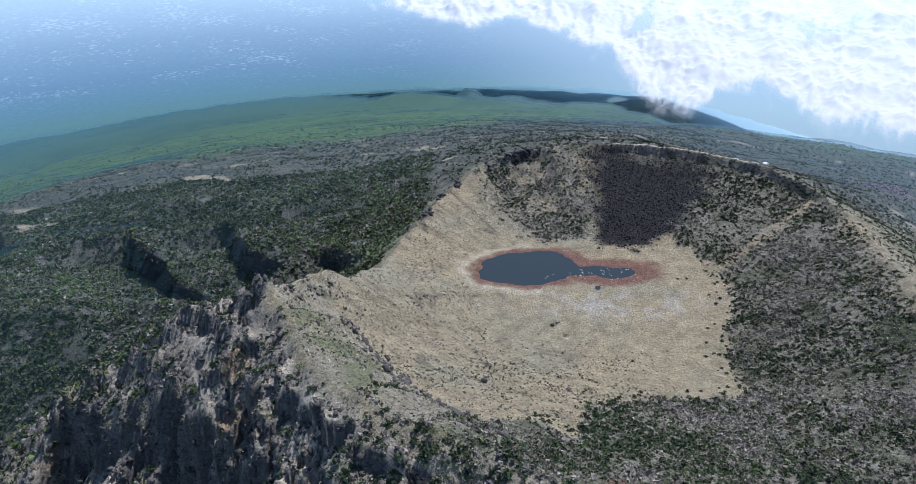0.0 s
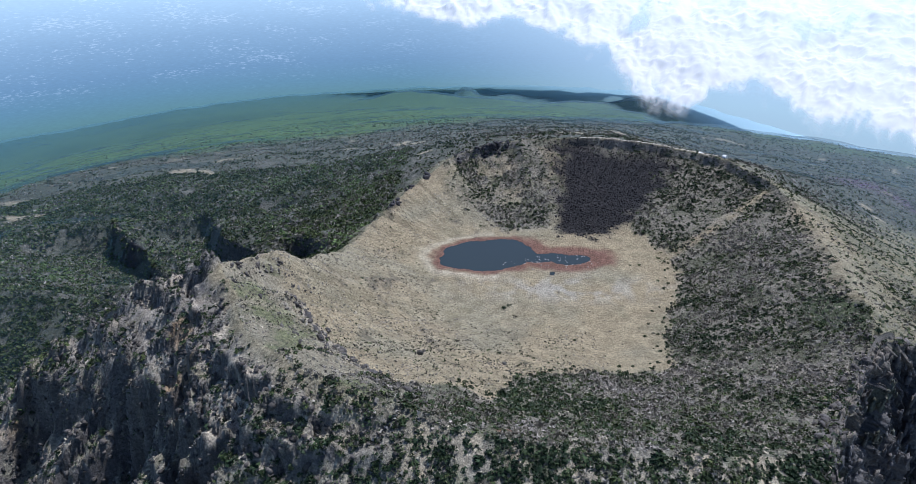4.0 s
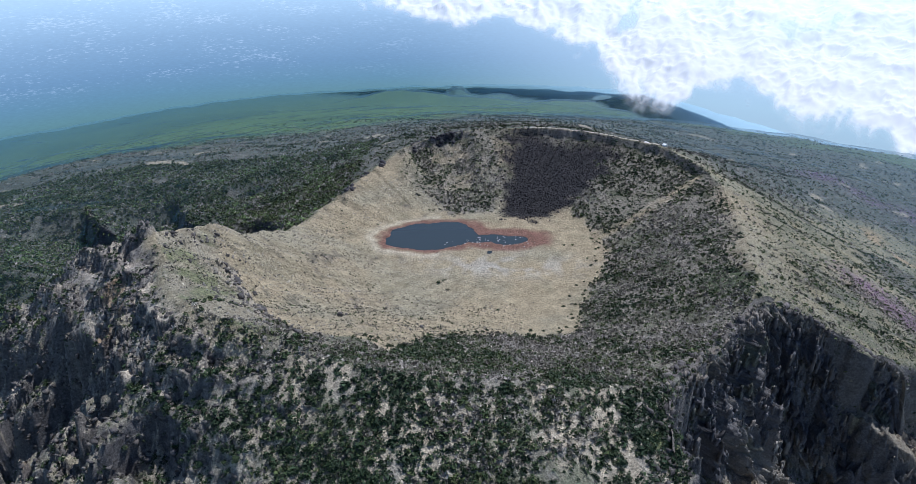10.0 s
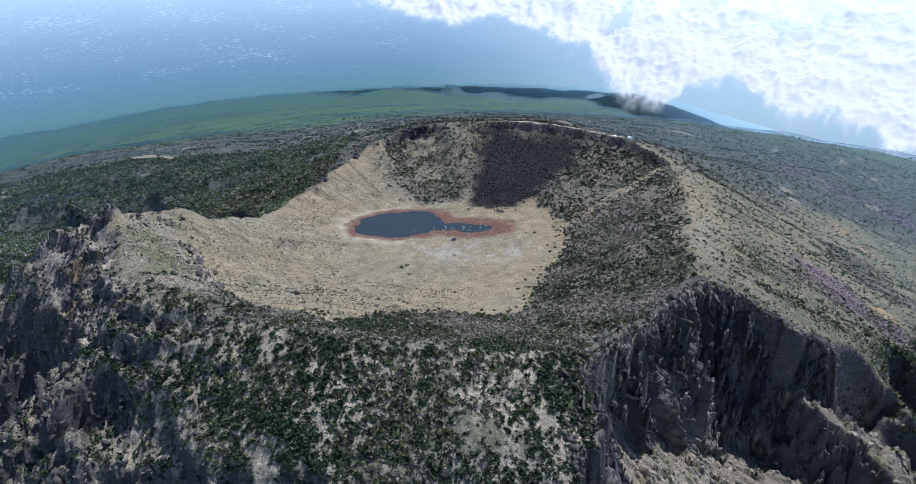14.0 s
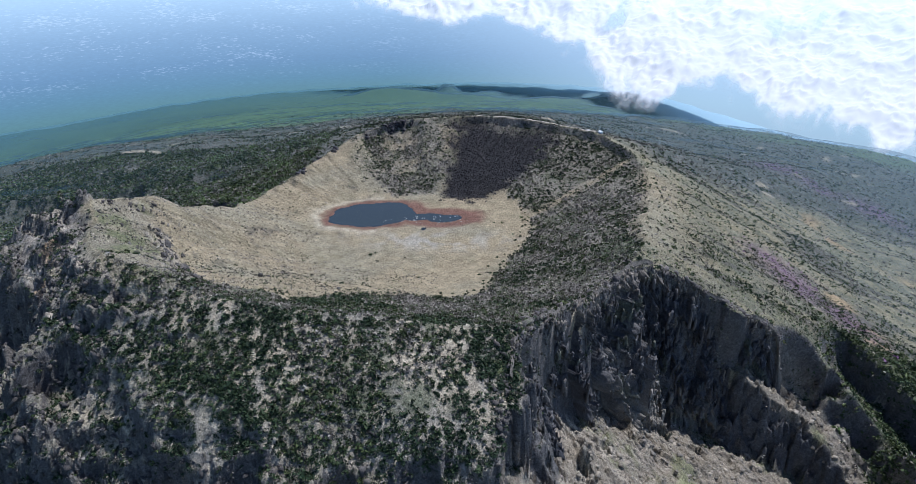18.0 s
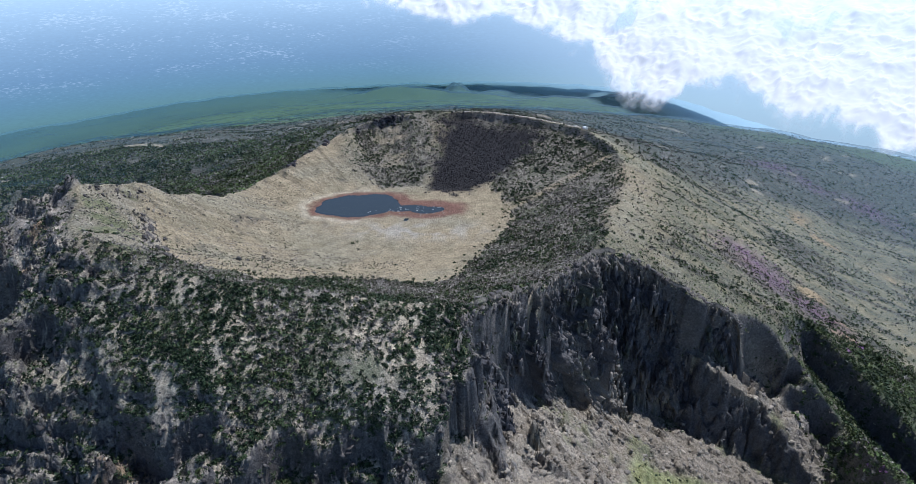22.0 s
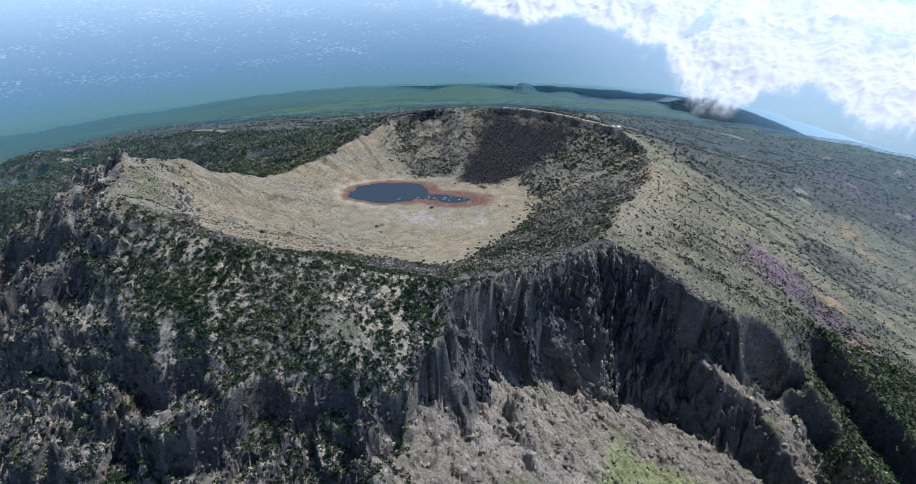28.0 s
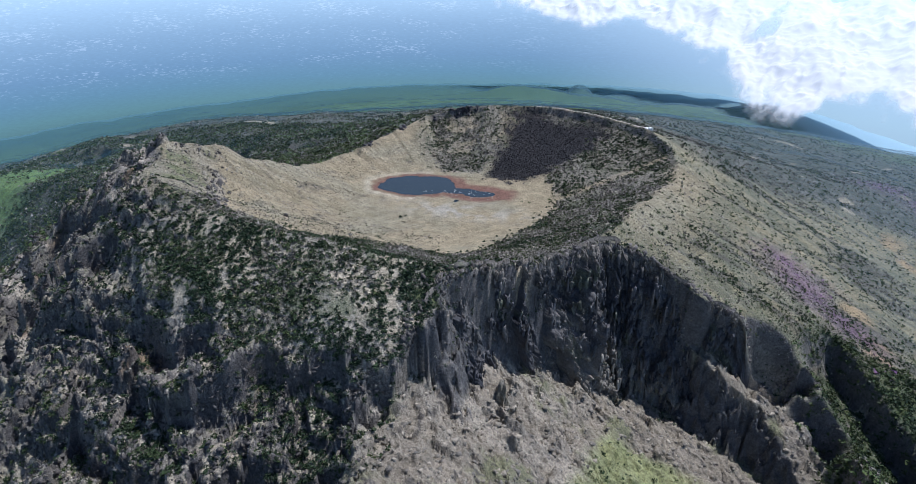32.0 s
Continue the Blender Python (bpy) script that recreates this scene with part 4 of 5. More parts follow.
scatter("azalea_shrubs", "low shrubs in magenta flower on the open flank", "shrubs", (350, 1050, 380, 1300), 26000,
        lambda c, s: np.clip(c["azalea"] * .8, 0, 1), (0.7, 1.5), 8, (8, 8, 6, 10, 6, 34, 0), 65)
scatter("gully_thicket", "dense green thicket in the gully beside the cliff", "shrubs", (370, 720, 150, 480), 26000,
        lambda c, s: np.clip(c["grove"] * .9, 0, 1), (1.3, 2.6), 12, (14, 24, 36, 6, 4, 3, 0, 22), 66)
scatter("plateau_forest", "dense dark fir and shrub forest on the plateau", "forest", (-1700, 1500, 330, 2700), 420000,
        lambda c, s: np.clip(c["forest"] * .85, 0, 1), (1.2, 2.4), 10, (22, 20, 8, 26, 32, 0, 0), 64, lambda x, y: np.clip((520 / np.hypot(x, y)) ** 1.2, .05, 1), True)
scatter("valley_forest", "close dark green forest in the western valley", "forest", (-900, -110, 330, 980), 110000,
        lambda c, s: np.clip(c["forest"] * .75, 0, 1), (1.6, 2.8), 8, (8, 20, 34, 12, 6, 0, 0, 26), 67, lambda x, y: np.clip(560 / np.hypot(x, y), .2, 1), True)
scatter("heath", "low tussocks and dry twigs on the near slopes", "heath", (-380, 470, 40, 500), 230000,
        lambda c, s: np.clip(c["front"] * .5 + c["crag"] * .28 + c["flank"] * .3 + c["shrubs"] * .6, 0, 1), (0.4, 0.85), 4, (18, 16, 12, 18, 22, 0, 26), 68, None, True)

scatter("grass_tussocks", "small dry tussocks and twigs on the grass slopes of the crater", "grass", (-190, 70, 230, 720), 120000,
        lambda c, s: np.clip(c["floor"] * (.012 + .2 * smooth(.12, .34, s)), 0, 1), (0.35, 0.8), 4, (3, 4, 8, 40, 24, 0, 14), 69)

# ---- loose and standing rock ----
STONE = coloured("weathered_lava_rock", 0.95, (0.25, 1.6), (0.25, 0.35), 0.8, 0.5, islands=0.22)
_p = (1 + 5 ** .5) / 2
ICO = np.array([(-1, _p, 0), (1, _p, 0), (-1, -_p, 0), (1, -_p, 0), (0, -1, _p), (0, 1, _p), (0, -1, -_p), (0, 1, -_p), (_p, 0, -1), (_p, 0, 1), (-_p, 0, -1), (-_p, 0, 1)]) / 1.9
ICOF = np.array([(0, 11, 5), (0, 5, 1), (0, 1, 7), (0, 7, 10), (0, 10, 11), (1, 5, 9), (5, 11, 4), (11, 10, 2), (10, 7, 6), (7, 1, 8),
                 (3, 9, 4), (3, 4, 2), (3, 2, 6), (3, 6, 8), (3, 8, 9), (4, 9, 5), (2, 4, 11), (6, 2, 10), (8, 6, 7), (9, 8, 1)])
RIB = np.array([(math.cos(a), math.sin(a), z) for z in (0, .55, 1) for a in np.radians(np.arange(0, 360, 60))] + [(0, 0, 1.08)])
RIBF = np.array([t for k in range(2) for i in range(6) for t in ((6 * k + i, 6 * k + (i + 1) % 6, 6 * k + 6 + (i + 1) % 6), (6 * k + i, 6 * k + 6 + (i + 1) % 6, 6 * k + 6 + i))]
                + [(12 + i, 12 + (i + 1) % 6, 18) for i in range(6)])


BLOCK = np.array([(x, y, z) for z in (-1, 1) for y in (-1, 1) for x in (-1, 1)]) * .62
BLOCKF = np.array([(0, 2, 1), (1, 2, 3), (4, 5, 6), (5, 7, 6), (0, 1, 4), (1, 5, 4), (2, 6, 3), (3, 6, 7), (0, 4, 2), (2, 4, 6), (1, 3, 5), (3, 7, 5)])


def stones(rng, base, faces, x, y, z, size, tints, jitter=.34, lean=0.12):
    """One rough stone for each place; size: (n, 3). Arrays for sheet()."""
    m, k = len(x), len(base)
    v = base[None] * (1 + jitter * rng.normal(size=(m, k, 1)).clip(-1.6, 1.6)) + .5 * jitter * rng.normal(size=(m, k, 3)) * (.4 if k > 12 else .5)
    v = v * size[:, None]
    a = rng.uniform(0, 2 * math.pi, m)
    ca, sa = np.cos(a)[:, None], np.sin(a)[:, None]
    vx, vy = ca * v[..., 0] - sa * v[..., 1], sa * v[..., 0] + ca * v[..., 1]
    tx, ty = rng.normal(size=(2, m, 1)) * lean
    v = np.stack([vx + tx * v[..., 2] + x[:, None], vy + ty * v[..., 2] + y[:, None], v[..., 2] + z[:, None]], -1)
    f = (faces[None] + (np.arange(m) * k)[:, None, None]).reshape(-1, 3)
    return v.reshape(-1, 3), f, np.repeat(tints[:, None], k, 1).reshape(-1, 3)


GREY = np.array([(0.17, 0.155, 0.145), (0.24, 0.22, 0.19), (0.30, 0.27, 0.225), (0.12, 0.11, 0.105), (0.28, 0.20, 0.125)])


def rubble(name, label, box, count, keep, low, high, seed, tints=GREY, tall=(.7, 1.5), sink=.25, kind="ico"):
    rng = np.random.default_rng(seed)
    x, y = rng.uniform(box[0], box[1], count), rng.uniform(box[2], box[3], count)
    z, slope, cover = ground_at(x, y)
    ok = rng.random(count) < keep(cover, slope, x, y)
    x, y, z = x[ok], y[ok], z[ok]
    w = low + (high - low) * rng.random(len(x)) ** 2.2
    h = w * rng.uniform(tall[0], tall[1], len(x))
    size = np.stack([w * rng.uniform(.7, 1.2, len(x)), w * rng.uniform(.7, 1.2, len(x)), h], -1)
    base, faces = {"ico": (ICO, ICOF), "block": (BLOCK, BLOCKF)}[kind]
    v, f, c = stones(rng, base, faces, x, y, z - h * sink, size, tints[rng.integers(0, len(tints), len(x))], lean={"ico": .12, "block": .4}[kind], jitter=.3)
    ob = new(name, sheet(name, v, f, c))
    ob.data.materials.append(STONE)
    return tagged(ob, label, "rocks", kind="stuff")


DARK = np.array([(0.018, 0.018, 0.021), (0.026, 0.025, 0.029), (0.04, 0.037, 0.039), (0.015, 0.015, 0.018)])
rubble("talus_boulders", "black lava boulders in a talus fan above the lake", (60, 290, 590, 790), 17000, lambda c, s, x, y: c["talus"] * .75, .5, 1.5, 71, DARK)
rubble("rim_rocks", "jagged dark lava outcrops along the crater rim", (-165, 70, 590, 800), 60000, lambda c, s, x, y: np.exp(-((np.hypot(x - CX, y - CY) / rim_at(turned(x - CX, y - CY))[0] - 1.0) / .022) ** 2) * (smooth(95, 98, turned(x - CX, y - CY)) * (1 - smooth(110, 113, turned(x - CX, y - CY))) + smooth(122, 126, turned(x - CX, y - CY)) * (1 - smooth(141, 145, turned(x - CX, y - CY)))) * smooth(-.1, .15, fbm(x, y, 16, 3, 141) + .12) * .5, .8, 3.4, 79, DARK[[1, 2, 2]] * 1.7, (.7, 1.6), .3, "block")
rubble("crag_blocks", "broken grey lava blocks on the steep crags", (-420, 160, 10, 400), 110000, lambda c, s, x, y: np.clip(c["crag"] * .3 + c["steep"] * .42, 0, .7) * (1 - c["cut"]), .5, 1.9, 72, GREY[[0, 1, 3, 0, 3, 3]] * .65, (.5, 1.6), .3, "block")
rubble("crag_pinnacles", "pointed grey and brown lava pinnacles on the steep crags", (-150, 150, 10, 330), 15000, lambda c, s, x, y: np.clip(c["crag"] * .5 + .5 * c["steep"], 0, 1) * smooth(.5, 1.2, s) * .3 * (1 - c["cut"]) * (fbm(x, y, 40, 3, 109) > -.12), .6, 1.9, 78, np.array([(0.20, 0.18, 0.155), (0.15, 0.14, 0.13), (0.27, 0.235, 0.18), (0.12, 0.11, 0.105)]), (.8, 1.8), .5, "block")
rubble("cliff_edge_blocks", "ragged dark rocks along the top of the cliff", (100, 420, 150, 372), 60000, lambda c, s, x, y: np.exp(-((along(CLIFF, x, y)[0] + 1) / 4.5) ** 2) * (fbm(x, y, 14, 3, 108) > -.05) * .45, .6, 2.6, 77, GREY[[3, 0, 3]] * .8, (.8, 2.2), .35, "block")
rubble("cliff_foot_blocks", "pale fallen blocks on the slabs below the cliff", (90, 420, 40, 350), 22000, lambda c, s, x, y: c["slab"] * .34, .6, 2.6, 74, np.array([(0.22, 0.195, 0.155), (0.30, 0.265, 0.21), (0.16, 0.145, 0.125)]), (.35, .9), .35, "block")

# ---- the great cliff's face: broken pillars, fins and overhangs ----
def cliff_line(u):
    """Places along the cliff's edge, corners rounded, and the way out from it."""
    run = np.r_[0, np.cumsum([math.hypot(b[0] - a[0], b[1] - a[1]) for a, b in zip(CLIFF, CLIFF[1:])])]
    q = u[:, None] + np.linspace(-9, 9, 13)[None]
    x = np.interp(q, run, [c[0] for c in CLIFF]).mean(1)
    y = np.interp(q, run, [c[1] for c in CLIFF]).mean(1)
    w = u[:, None] + np.linspace(-26, 26, 27)[None]
    dx = np.interp(w + 2, run, [c[0] for c in CLIFF]).mean(1) - np.interp(w - 2, run, [c[0] for c in CLIFF]).mean(1)
    dy = np.interp(w + 2, run, [c[1] for c in CLIFF]).mean(1) - np.interp(w - 2, run, [c[1] for c in CLIFF]).mean(1)
    long = np.hypot(dx, dy)
    return x, y, dy / long, -dx / long


FACE_U, FACE_V = np.arange(24, 350, .75), np.r_[np.arange(-3, 60, .75), np.arange(60, 150, 1.2)]
fx, fy, ox, oy = cliff_line(FACE_U)
ftop = height(fx - 3 * ox, fy - 3 * oy)[0]
ftop = np.convolve(np.pad(ftop, 4, mode="edge"), np.ones(9) / 9, "valid")
U, V = FACE_U[:, None] + 0 * FACE_V[None], FACE_V[None] + 0 * FACE_U[:, None]
UB = U + 5 * fbm(U, V, 30, 3, 150)
notch = 7 * smooth(.35, .8, ridged(U, 0 * U, 21, 3, 151))            # how far the edge is eaten down
below = V + notch
jut = 20 * (ridged(UB, V * .16, 52, 2, 152) - .52) + 15 * facets(UB, V * .22, 19, 11) + 9 * facets(UB + .15 * V, V * .34, 9.5, 12) + 5 * facets(UB, V * .4, 4.6, 13) + 2.2 * facets(UB, V * .5, 2.2, 14)
jut = jut + 5 * facets(UB * .35, V, 13, 15) + 9 * smooth(45, 95, V) * (ridged(UB, V * .3, 15, 2, 153) - .4)
jut = jut * smooth(-1, 9, below) * (1 - .9 * smooth(330, 350, U)) * smooth(24, 44, U) * (1 - .4 * smooth(295, 330, U))
lean = np.interp(np.maximum(below, 0), [0, 30, 75, 110, 160], [0, 5, 17, 30, 52]) - 1.5 * smooth(0, -3, V)
px, py = fx[:, None] + ox[:, None] * (lean + jut), fy[:, None] + oy[:, None] * (lean + jut)
pz = ftop[:, None] - below + 1.2 * facets(UB, V, 3.4, 16) * smooth(0, 4, V)
fi = np.arange(px.size).reshape(px.shape)
fq = np.stack([fi[:-1, :-1], fi[:-1, 1:], fi[1:, 1:], fi[1:, :-1]], -1).reshape(-1, 4)
shade = fbm(UB, V, 26, 4, 154)
# base tone is basalt lowered further to carry the face's shade
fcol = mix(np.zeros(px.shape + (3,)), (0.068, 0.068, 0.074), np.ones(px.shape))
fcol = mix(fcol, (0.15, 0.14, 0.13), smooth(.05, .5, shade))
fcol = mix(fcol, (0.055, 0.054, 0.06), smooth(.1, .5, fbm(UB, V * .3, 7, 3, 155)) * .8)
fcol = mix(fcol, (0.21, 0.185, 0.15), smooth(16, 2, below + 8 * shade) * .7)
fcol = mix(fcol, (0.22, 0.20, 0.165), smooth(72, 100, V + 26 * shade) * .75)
fcol = mix(fcol, (0.12, 0.14, 0.055), smooth(.25, .5, fbm(U, V, 17, 3, 156)) * (.35 + .5 * smooth(110, 60, U)) * .8)
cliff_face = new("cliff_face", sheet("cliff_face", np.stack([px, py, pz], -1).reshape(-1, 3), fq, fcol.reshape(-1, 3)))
cliff_face.data.materials.append(coloured("shade_toned_cliff_rock", 0.95, (0.12, 0.8), (0.25, 0.4), 1.0, 0.8))
tagged(cliff_face, "tall dark lava cliff of broken columns, darkened for shade, below the crater rim", "cliff", kind="structure")


def ribs_on_face(name, label, count, low, high, tall, kind, seed):
    """Standing stones that lean out of the cliff face."""
    g = np.random.default_rng(seed)
    i, j = g.integers(20, px.shape[0] - 30, count), g.integers(4, px.shape[1] - 4, count)
    ok = g.random(count) < smooth(-.25, .25, fbm(U[i, j], V[i, j], 18, 3, seed))
    i, j = i[ok], j[ok]
    w = low + (high - low) * g.random(len(i)) ** 2.2
    h = w * g.uniform(tall[0], tall[1], len(i))
    base, faces = {"rib": (RIB, RIBF), "block": (BLOCK, BLOCKF)}[kind]
    v, f, c = stones(g, base, faces, px[i, j], py[i, j], pz[i, j] - .6 * h, np.stack([w, w * g.uniform(.7, 1.2, len(i)), h], -1), fcol[i, j] * g.uniform(.8, 1.5, (len(i), 1)), jitter=.24, lean=.1)
    ob = new(name, sheet(name, v, f, c))
    ob.data.materials.append(STONE)
    return tagged(ob, label, "rocks", kind="stuff")


ribs_on_face("cliff_ribs", "dark columnar lava ribs standing on the cliff face", 9000, .4, 1.5, (2.5, 7), "rib", 73)
ribs_on_face("cliff_ledge_blocks", "broken dark blocks lodged on the cliff face", 9000, .4, 1.6, (.6, 1.6), "block", 76)

# ---- things that can be counted ----
def part(name, bm, material, parent, label=""):
    me = bpy.data.meshes.new(name)
    bm.to_mesh(me)
    bm.free()
    me.materials.append(material)
    ob = new(name, me)
    ob.parent = parent
    if label:
        tagged(ob, label)
    return ob


def thing(name, label, category, where, group="", turn=0.0):
    ob = new(name)
    ob.matrix_world = pose(*where, 0, 0, turn)
    return tagged(ob, label, category, group)


def box(sx, sy, sz, at=(0, 0, 0), bevel=0.0):
    bm = bmesh.new()
    bmesh.ops.create_cube(bm, size=1.0, matrix=Matrix.Translation(at) @ Matrix.Diagonal((sx, sy, sz, 1)))
    if bevel:
        bmesh.ops.bevel(bm, geom=bm.edges[:], offset=bevel, segments=1, affect="EDGES")
    return bm


def spot(x, y):
    return float(height(np.array([x]), np.array([y]))[0][0])


WHITE = plain("white_painted_panel", (0.80, 0.80, 0.78), 0.5, (0.5, 4), (0.05, 0.06), 0.1)
TIMBER = plain("sun_bleached_timber", (0.42, 0.38, 0.32), 0.85, (0.8, 6), (0.15, 0.25), 0.3)
STEEL = plain("grey_galvanised_steel", (0.40, 0.41, 0.42), 0.45, (0.8, 5), (0.1, 0.1), 0.1, metal=0.7)
DARKGLASS = plain("dark_window_glass", (0.03, 0.04, 0.05), 0.1, (0.3,), (0.1,), 0.0)
BASALT = plain("dark_basalt_boulder", (0.085, 0.08, 0.078), 0.95, (0.3, 2.0), (0.3, 0.35), 0.9, 0.3)
PALE = plain("pale_lake_stone", (0.38, 0.36, 0.34), 0.9, (0.6, 3.0), (0.2, 0.2), 0.6, 0.2)
ROOFBLUE = plain("blue_grey_metal_roof", (0.40, 0.52, 0.60), 0.4, (0.5, 4), (0.08, 0.08), 0.1)


def terrace(x, y, turn):
    """White open deck behind the rim."""
    z = spot(x, y)
    t = thing("terrace", "broad white boarded terrace on the grassy rim", "terrace", (x, y, z + .5), turn=turn)
    part("base_frame", box(19.6, 8.4, .25, (0, 0, -.17), .03), STEEL, t)
    for k in range(16):
        part("board", box(1.16, 8.8, .08, (-9.3 + 1.24 * k, 0, 0), .015), WHITE, t)
    for px in (-9, -3, 3, 9):
        for py in (-3.9, 3.9):
            part("post", box(.25, .25, 3.0, (px, py, -1.75)), STEEL, t)
    return t


def hut(name, label, x, y, turn, wide, deep, high, roofmat, domed):
    z = spot(x, y)
    h = thing(name, label, "hut", (x, y, z), turn=turn)
    part("plinth", box(wide + .5, deep + .5, 1.4, (0, 0, -.4), .05), TIMBER, h, "bleached timber plinth")
    part("wall", box(wide, deep, high, (0, 0, .3 + high / 2), .04), WHITE, h)
    bm = bmesh.new()
    segs = 9
    rows = []
    for k in range(segs + 1):
        a = math.pi * k / segs
        rise = (math.sin(a) * wide * (.32 if domed else .16))
        rows.append([bm.verts.new((-math.cos(a) * (wide / 2 + .3), sy * (deep / 2 + .35), .3 + high + rise)) for sy in (-1, 1)])
    for r0, r1 in zip(rows, rows[1:]):
        bm.faces.new((r0[0], r1[0], r1[1], r0[1]))
    for e in (0, 1):
        bm.faces.new([r[e] for r in (rows if e else rows[::-1])])
    bm.faces.new([rows[0][0], rows[0][1], rows[-1][1], rows[-1][0]])
    part("roof", bm, roofmat, h)
    d = part("door", box(.95, .08, 2.0, (wide * .2, -deep / 2 - .03, 1.3), .01), STEEL, h, "grey metal door")
    part("handle", box(.06, .07, .2, (wide * .2 - .35, -deep / 2 - .1, 1.3)), STEEL, d)
    for wx in (-wide * .3, -wide * .02):
        w = part("window", box(.9, .07, .8, (wx, -deep / 2 - .03, 1.7), .01), WHITE, h, "white window frame")
        part("pane", box(.74, .03, .64, (wx, -deep / 2 - .07, 1.7)), DARKGLASS, w)
    return h


terrace(264, 792, 18)
hut("hut", "small white rounded shelter hut on the crater rim", 271, 722, 30, 5.2, 4.0, 2.3, WHITE, True)


def boardwalk():
    """Timber walk along the far rim."""
    stops = [(112, 779), (140, 778), (170, 775), (200, 770), (231, 760), (252, 742), (266, 727)]
    seg = [math.dist(a, b) for a, b in zip(stops, stops[1:])]
    run = np.r_[0, np.cumsum(seg)]
    w = thing("boardwalk", "pale timber boardwalk with posts along the crater rim", "boardwalk", (stops[0][0], stops[0][1], spot(*stops[0])))
    inv = w.matrix_world.inverted()
    count = int(run[-1] / 2.6)
    for k in range(count):
        q = (k + .5) * 2.6
        x, y = np.interp(q, run, [p[0] for p in stops]), np.interp(q, run, [p[1] for p in stops])
        x2, y2 = np.interp(q + .5, run, [p[0] for p in stops]), np.interp(q + .5, run, [p[1] for p in stops])
        a = math.atan2(y2 - y, x2 - x)
        m = inv @ (Matrix.Translation((x, y, spot(x, y) + .9)) @ Matrix.Rotation(a, 4, "Z"))
        bm = box(2.5, 2.6, .14, bevel=.03)
        bmesh.ops.transform(bm, matrix=m, verts=bm.verts[:])
        part("deck_panel", bm, TIMBER, w)
        if k % 2 == 0:
            for sy in (-1.25, 1.25):
                bm = box(.16, .16, 2.6, (0, sy, -.2))
                bmesh.ops.transform(bm, matrix=m, verts=bm.verts[:])
                part("post", bm, TIMBER, w)
    return w


boardwalk()


def boulder_mesh(name, seed, mat, squash=.75, rough=.3, cuts=2):
    rng = random.Random(seed)
    bm = bmesh.new()
    bmesh.ops.create_icosphere(bm, subdivisions=cuts, radius=1.0)
    planes = [(Vector((rng.gauss(0, 1), rng.gauss(0, 1), rng.gauss(0, 1))).normalized(), rng.uniform(.45, .8)) for _ in range(7)]
    for v in bm.verts:
        for nrm, lim in planes:
            over = v.co.dot(nrm) - lim
            if over > 0:
                v.co -= nrm * over * .9
        v.co *= 1 + rng.uniform(-rough, rough) * .25
        v.co.z *= squash
    me = bpy.data.meshes.new(name)
    bm.to_mesh(me)
    bm.free()
    me.materials.append(mat)
    return me


BOULDERS = [boulder_mesh("boulder", k, BASALT, (.7, .9, 1.15, .6)[k % 4]) for k in range(6)]
LAKESTONES = [boulder_mesh("stone", 40 + k, PALE, .6, cuts=1) for k in range(4)]
rng = random.Random(5)


def set_boulder(x, y, size, mesh, label, group, name="boulder", sink=.25, stretch=1.0):
    z = spot(x, y)
    ob = new(name, mesh)
    ob.matrix_world = Matrix.Translation((x, y, z + size * .3 - sink * size)) @ Matrix.Rotation(rng.uniform(0, 6.28), 4, "Z") @ Matrix.Diagonal((size * stretch, size, size, 1))
    return tagged(ob, label, name, group)


set_boulder(-62, 344, 2.6, BOULDERS[2], "pointed black boulder standing on the pale crater grass", "boulders on the crater floor")
set_boulder(-8, 361, 1.7, BOULDERS[0], "long low dark boulder lying in the pale grass", "boulders on the crater floor", stretch=2.0)
set_boulder(-60, 357, 1.6, BOULDERS[1], "small black boulder on the pale crater grass", "boulders on the crater floor")
for k in range(12):
    x, y = rng.uniform(-110, 95), rng.uniform(300, 520)
    if y < 330 + .25 * x:
        y += 60
    set_boulder(x, y, rng.uniform(.3, .7), BOULDERS[k % 6], "small dark boulder half sunk in dry grass", "boulders on the crater floor", stretch=rng.uniform(1, 1.8))
for x, y, size in ((-84, 276, 3.6), (-79, 270, 4.8), (-70, 260, 2.4), (-64, 248, 3.0), (-101, 296, 3.0), (-106, 321, 3.6), (-121, 328, 4.2), (-118, 346, 2.2), (-131, 352, 3.4), (-88, 294, 2.0), (-114, 312, 2.4), (-76, 279, 2.2)):
    set_boulder(x, y, size, BOULDERS[rng.randrange(6)], "large dark crag of lava jutting from the inner slope", "crags below the western crest", "crag", .62, 1.5)
for k in range(70):
    a, q = rng.uniform(0, 6.28), rng.uniform(.2, 1.0)
    x, y = 50 + 48 * q * math.cos(a), 562 + 17 * q * math.sin(a)
    z = max(spot(x, y), -.3)
    size = rng.uniform(.35, 1.0)
    ob = new("stone", LAKESTONES[k % 4])
    ob.matrix_world = Matrix.Translation((x, y, z + .1)) @ Matrix.Rotation(rng.uniform(0, 6.28), 4, "Z") @ Matrix.Diagonal((size * 1.3, size, size, 1))
    tagged(ob, "pale rounded stone in the shallow muddy lake edge", "stone", "stones in the lake")

# bushes that stand singly at the edge of the crater floor
BARK = plain("grey_bark", (0.16, 0.14, 0.12), 0.9)


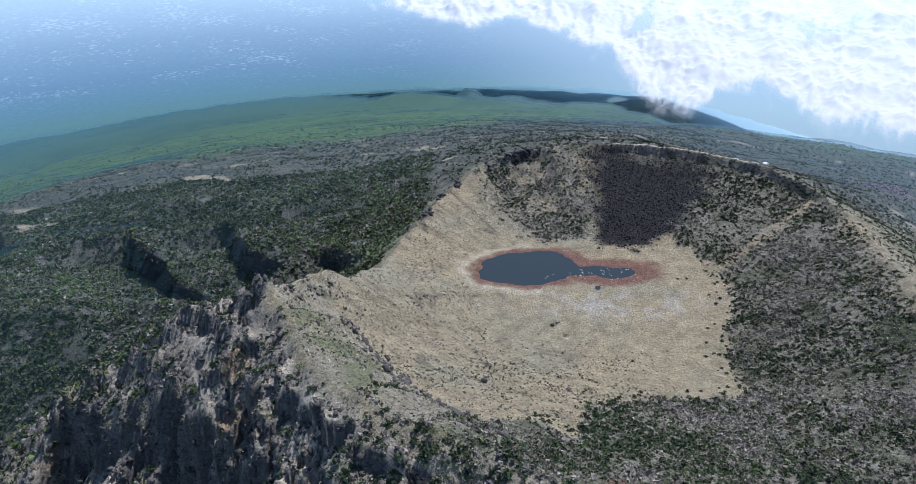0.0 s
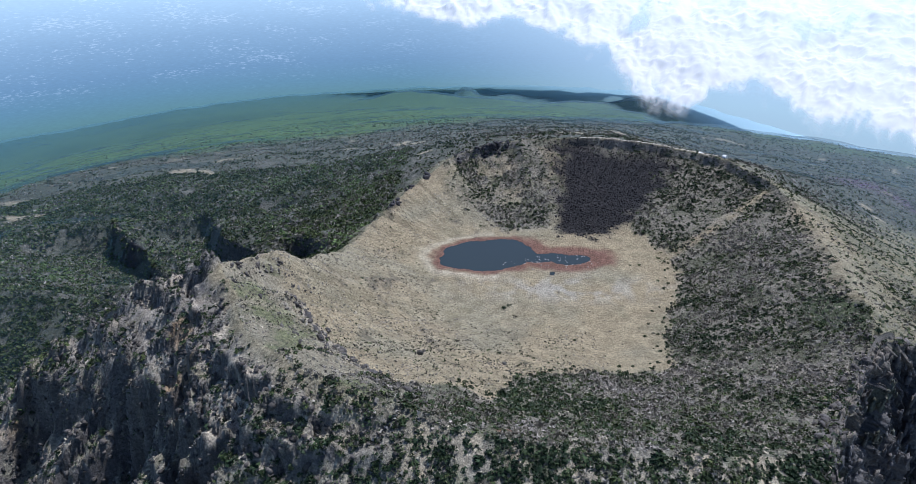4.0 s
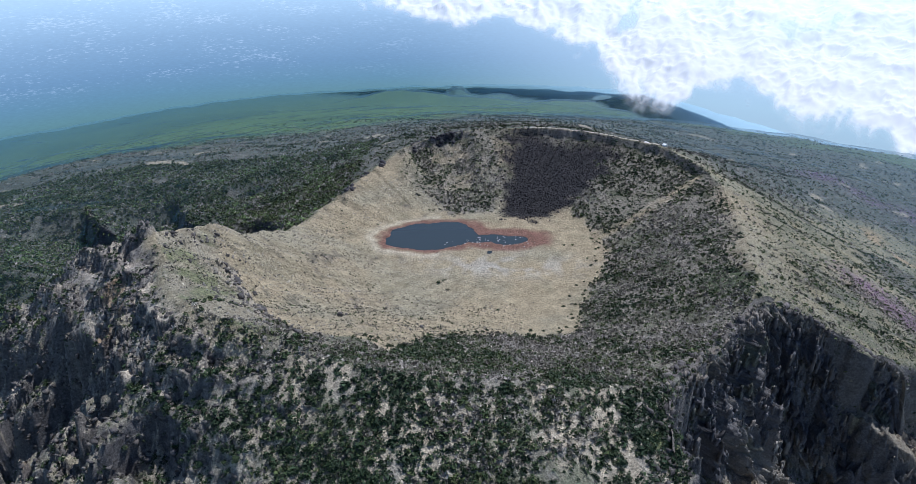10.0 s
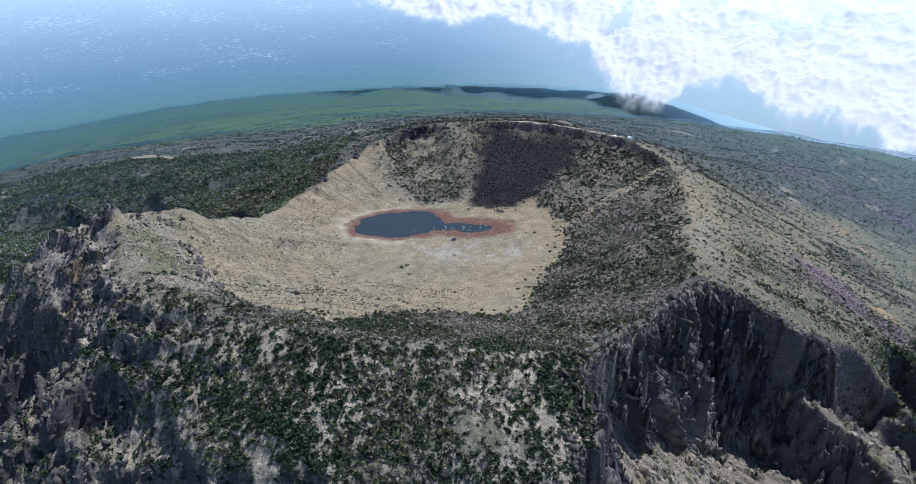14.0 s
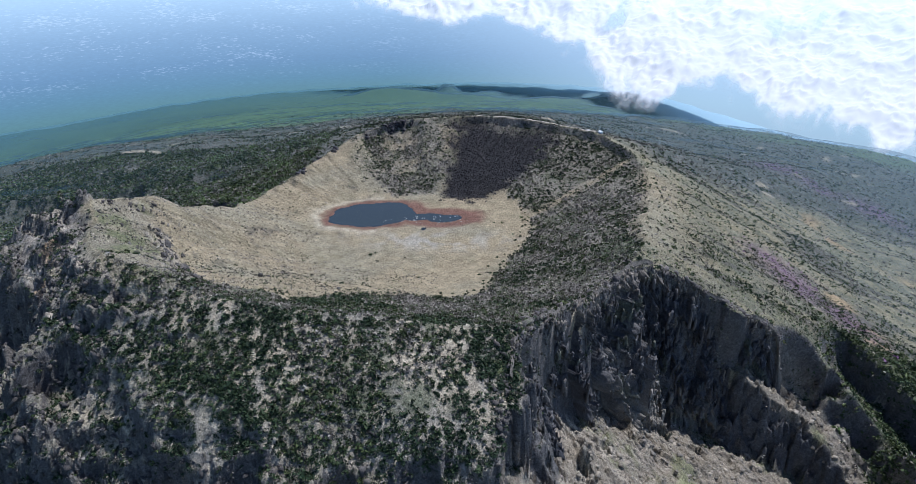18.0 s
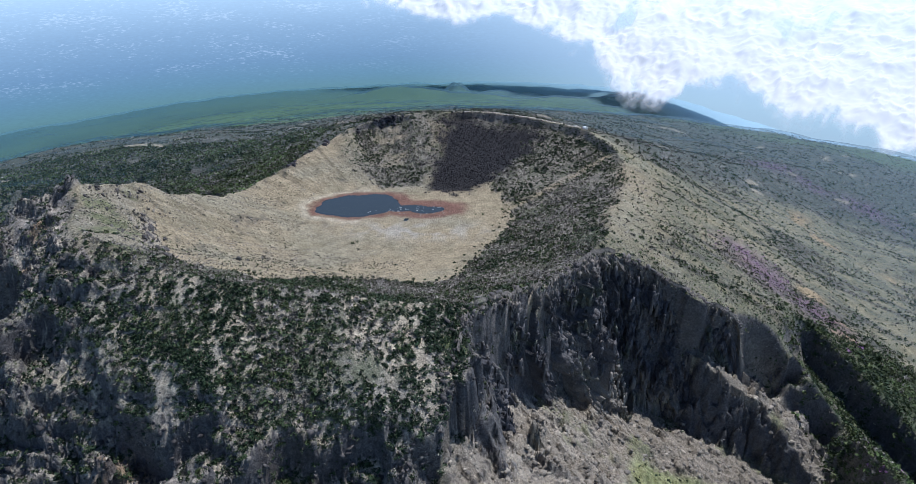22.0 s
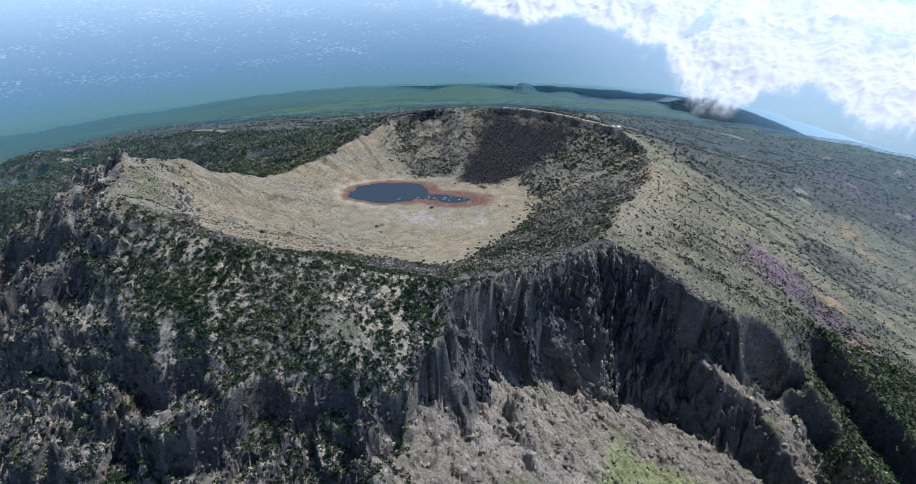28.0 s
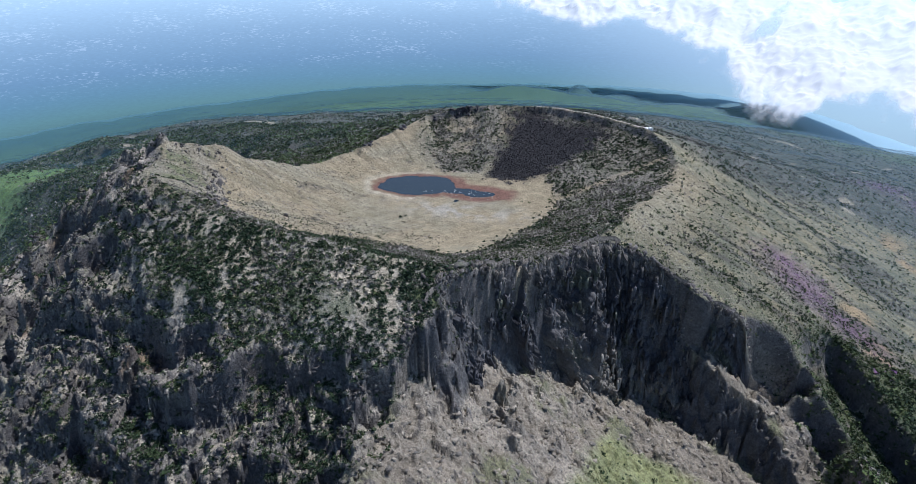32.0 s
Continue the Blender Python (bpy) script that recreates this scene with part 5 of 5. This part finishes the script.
def bush_template(seed):
    g = np.random.default_rng(seed)
    t = new("bush")
    tagged(t, "single dark green bush at the edge of the crater grass", "bush", "bushes on the crater floor")
    bm = bmesh.new()
    for k in range(5):
        a = k * 1.257 + g.uniform(-.3, .3)
        tip = Vector((math.cos(a) * .5, math.sin(a) * .5, .75))
        bmesh.ops.create_cone(bm, cap_ends=True, segments=5, radius1=.07, radius2=.02, depth=tip.length,
                              matrix=Matrix.Translation(tip / 2) @ tip.to_track_quat("Z", "Y").to_matrix().to_4x4())
    part("stem", bm, BARK, t)
    zero = np.zeros(1)
    v, f, c = tufts(g, zero, zero, zero + .15, zero + 1.0, zero + .95, PALETTE[[seed % 2]], 60)
    crown = new("crown", sheet("crown", v, f, c))
    crown.data.materials.append(LEAF)
    crown.parent = t
    return t


bushes = [bush_template(91 + k) for k in range(3)]
places = []
for k in range(2600):
    x, y = rng.uniform(-45, 170), rng.uniform(285, 560)
    ex = float(np.interp(y, [330, 369, 403, 450, 490, 526, 580], [110, 107, 113, 130, 150, 165, 165]))
    fy = float(np.interp(x, [-34, -22, -12, -2, 20, 47, 105, 160], [295, 280, 305, 338, 350, 359, 366, 375]))
    gap = max(x - ex, fy - y)
    if -18 < gap < 4 and rng.random() < .5 * math.exp(-abs(gap + 1) / 7):
        places.append((x, y))
for k, (x, y) in enumerate(places[:150]):
    q = rng.uniform(.7, 1.7)
    m = Matrix.Translation((x, y, spot(x, y) - .05)) @ Matrix.Rotation(rng.uniform(0, 6.28), 4, "Z") @ Matrix.Diagonal((q, q, q * rng.uniform(.8, 1.3), 1))
    if k < 3:
        bushes[k].matrix_world = m
    else:
        ob = copy_thing(bushes[k % 3], Matrix())
        ob.matrix_world = m
# the lone bush on the western crest
ob = copy_thing(bushes[0], Matrix())
ob.matrix_world = Matrix.Translation((-106, 241, spot(-106, 241))) @ Matrix.Diagonal((2.2, 1.6, 1.2, 1))
tagged(ob, "lone round dark bush on the bare western crest")

# the columns that stand out most on the cliff, each a piece of its own
COLUMN = plain("dark_columnar_lava", (0.095, 0.09, 0.088), 0.95, (0.25, 1.5), (0.3, 0.35), 0.9, 0.4)


def column_mesh(seed):
    g = np.random.default_rng(seed)
    one = np.zeros(1)
    v, f, _ = stones(g, RIB, RIBF, one, one, one, np.array([[1.0, 1.0, 1.0]]), np.ones((1, 3)), .16, .05)
    taper = 1 - .35 * np.clip(v[:, 2:3], 0, 1)
    v[:, :2] *= taper
    me = sheet("rock_column", v, f)
    me.materials.append(COLUMN)
    return me


COLUMNS = [column_mesh(300 + k) for k in range(8)]
g = np.random.default_rng(17)
for k in range(280):
    i, j = int(g.integers(30, px.shape[0] - 60)), int(g.integers(6, 120))
    w, h = g.uniform(.8, 1.9), g.uniform(6, 14)
    ob = new("rock_column", COLUMNS[k % 8])
    ob.parent = cliff_face
    ob.matrix_world = Matrix.Translation((px[i, j], py[i, j], pz[i, j] - .75 * h)) @ Matrix.Rotation(g.uniform(0, 6.28), 4, "Z") @ Matrix.Diagonal((w, w * g.uniform(.7, 1.2), h, 1))
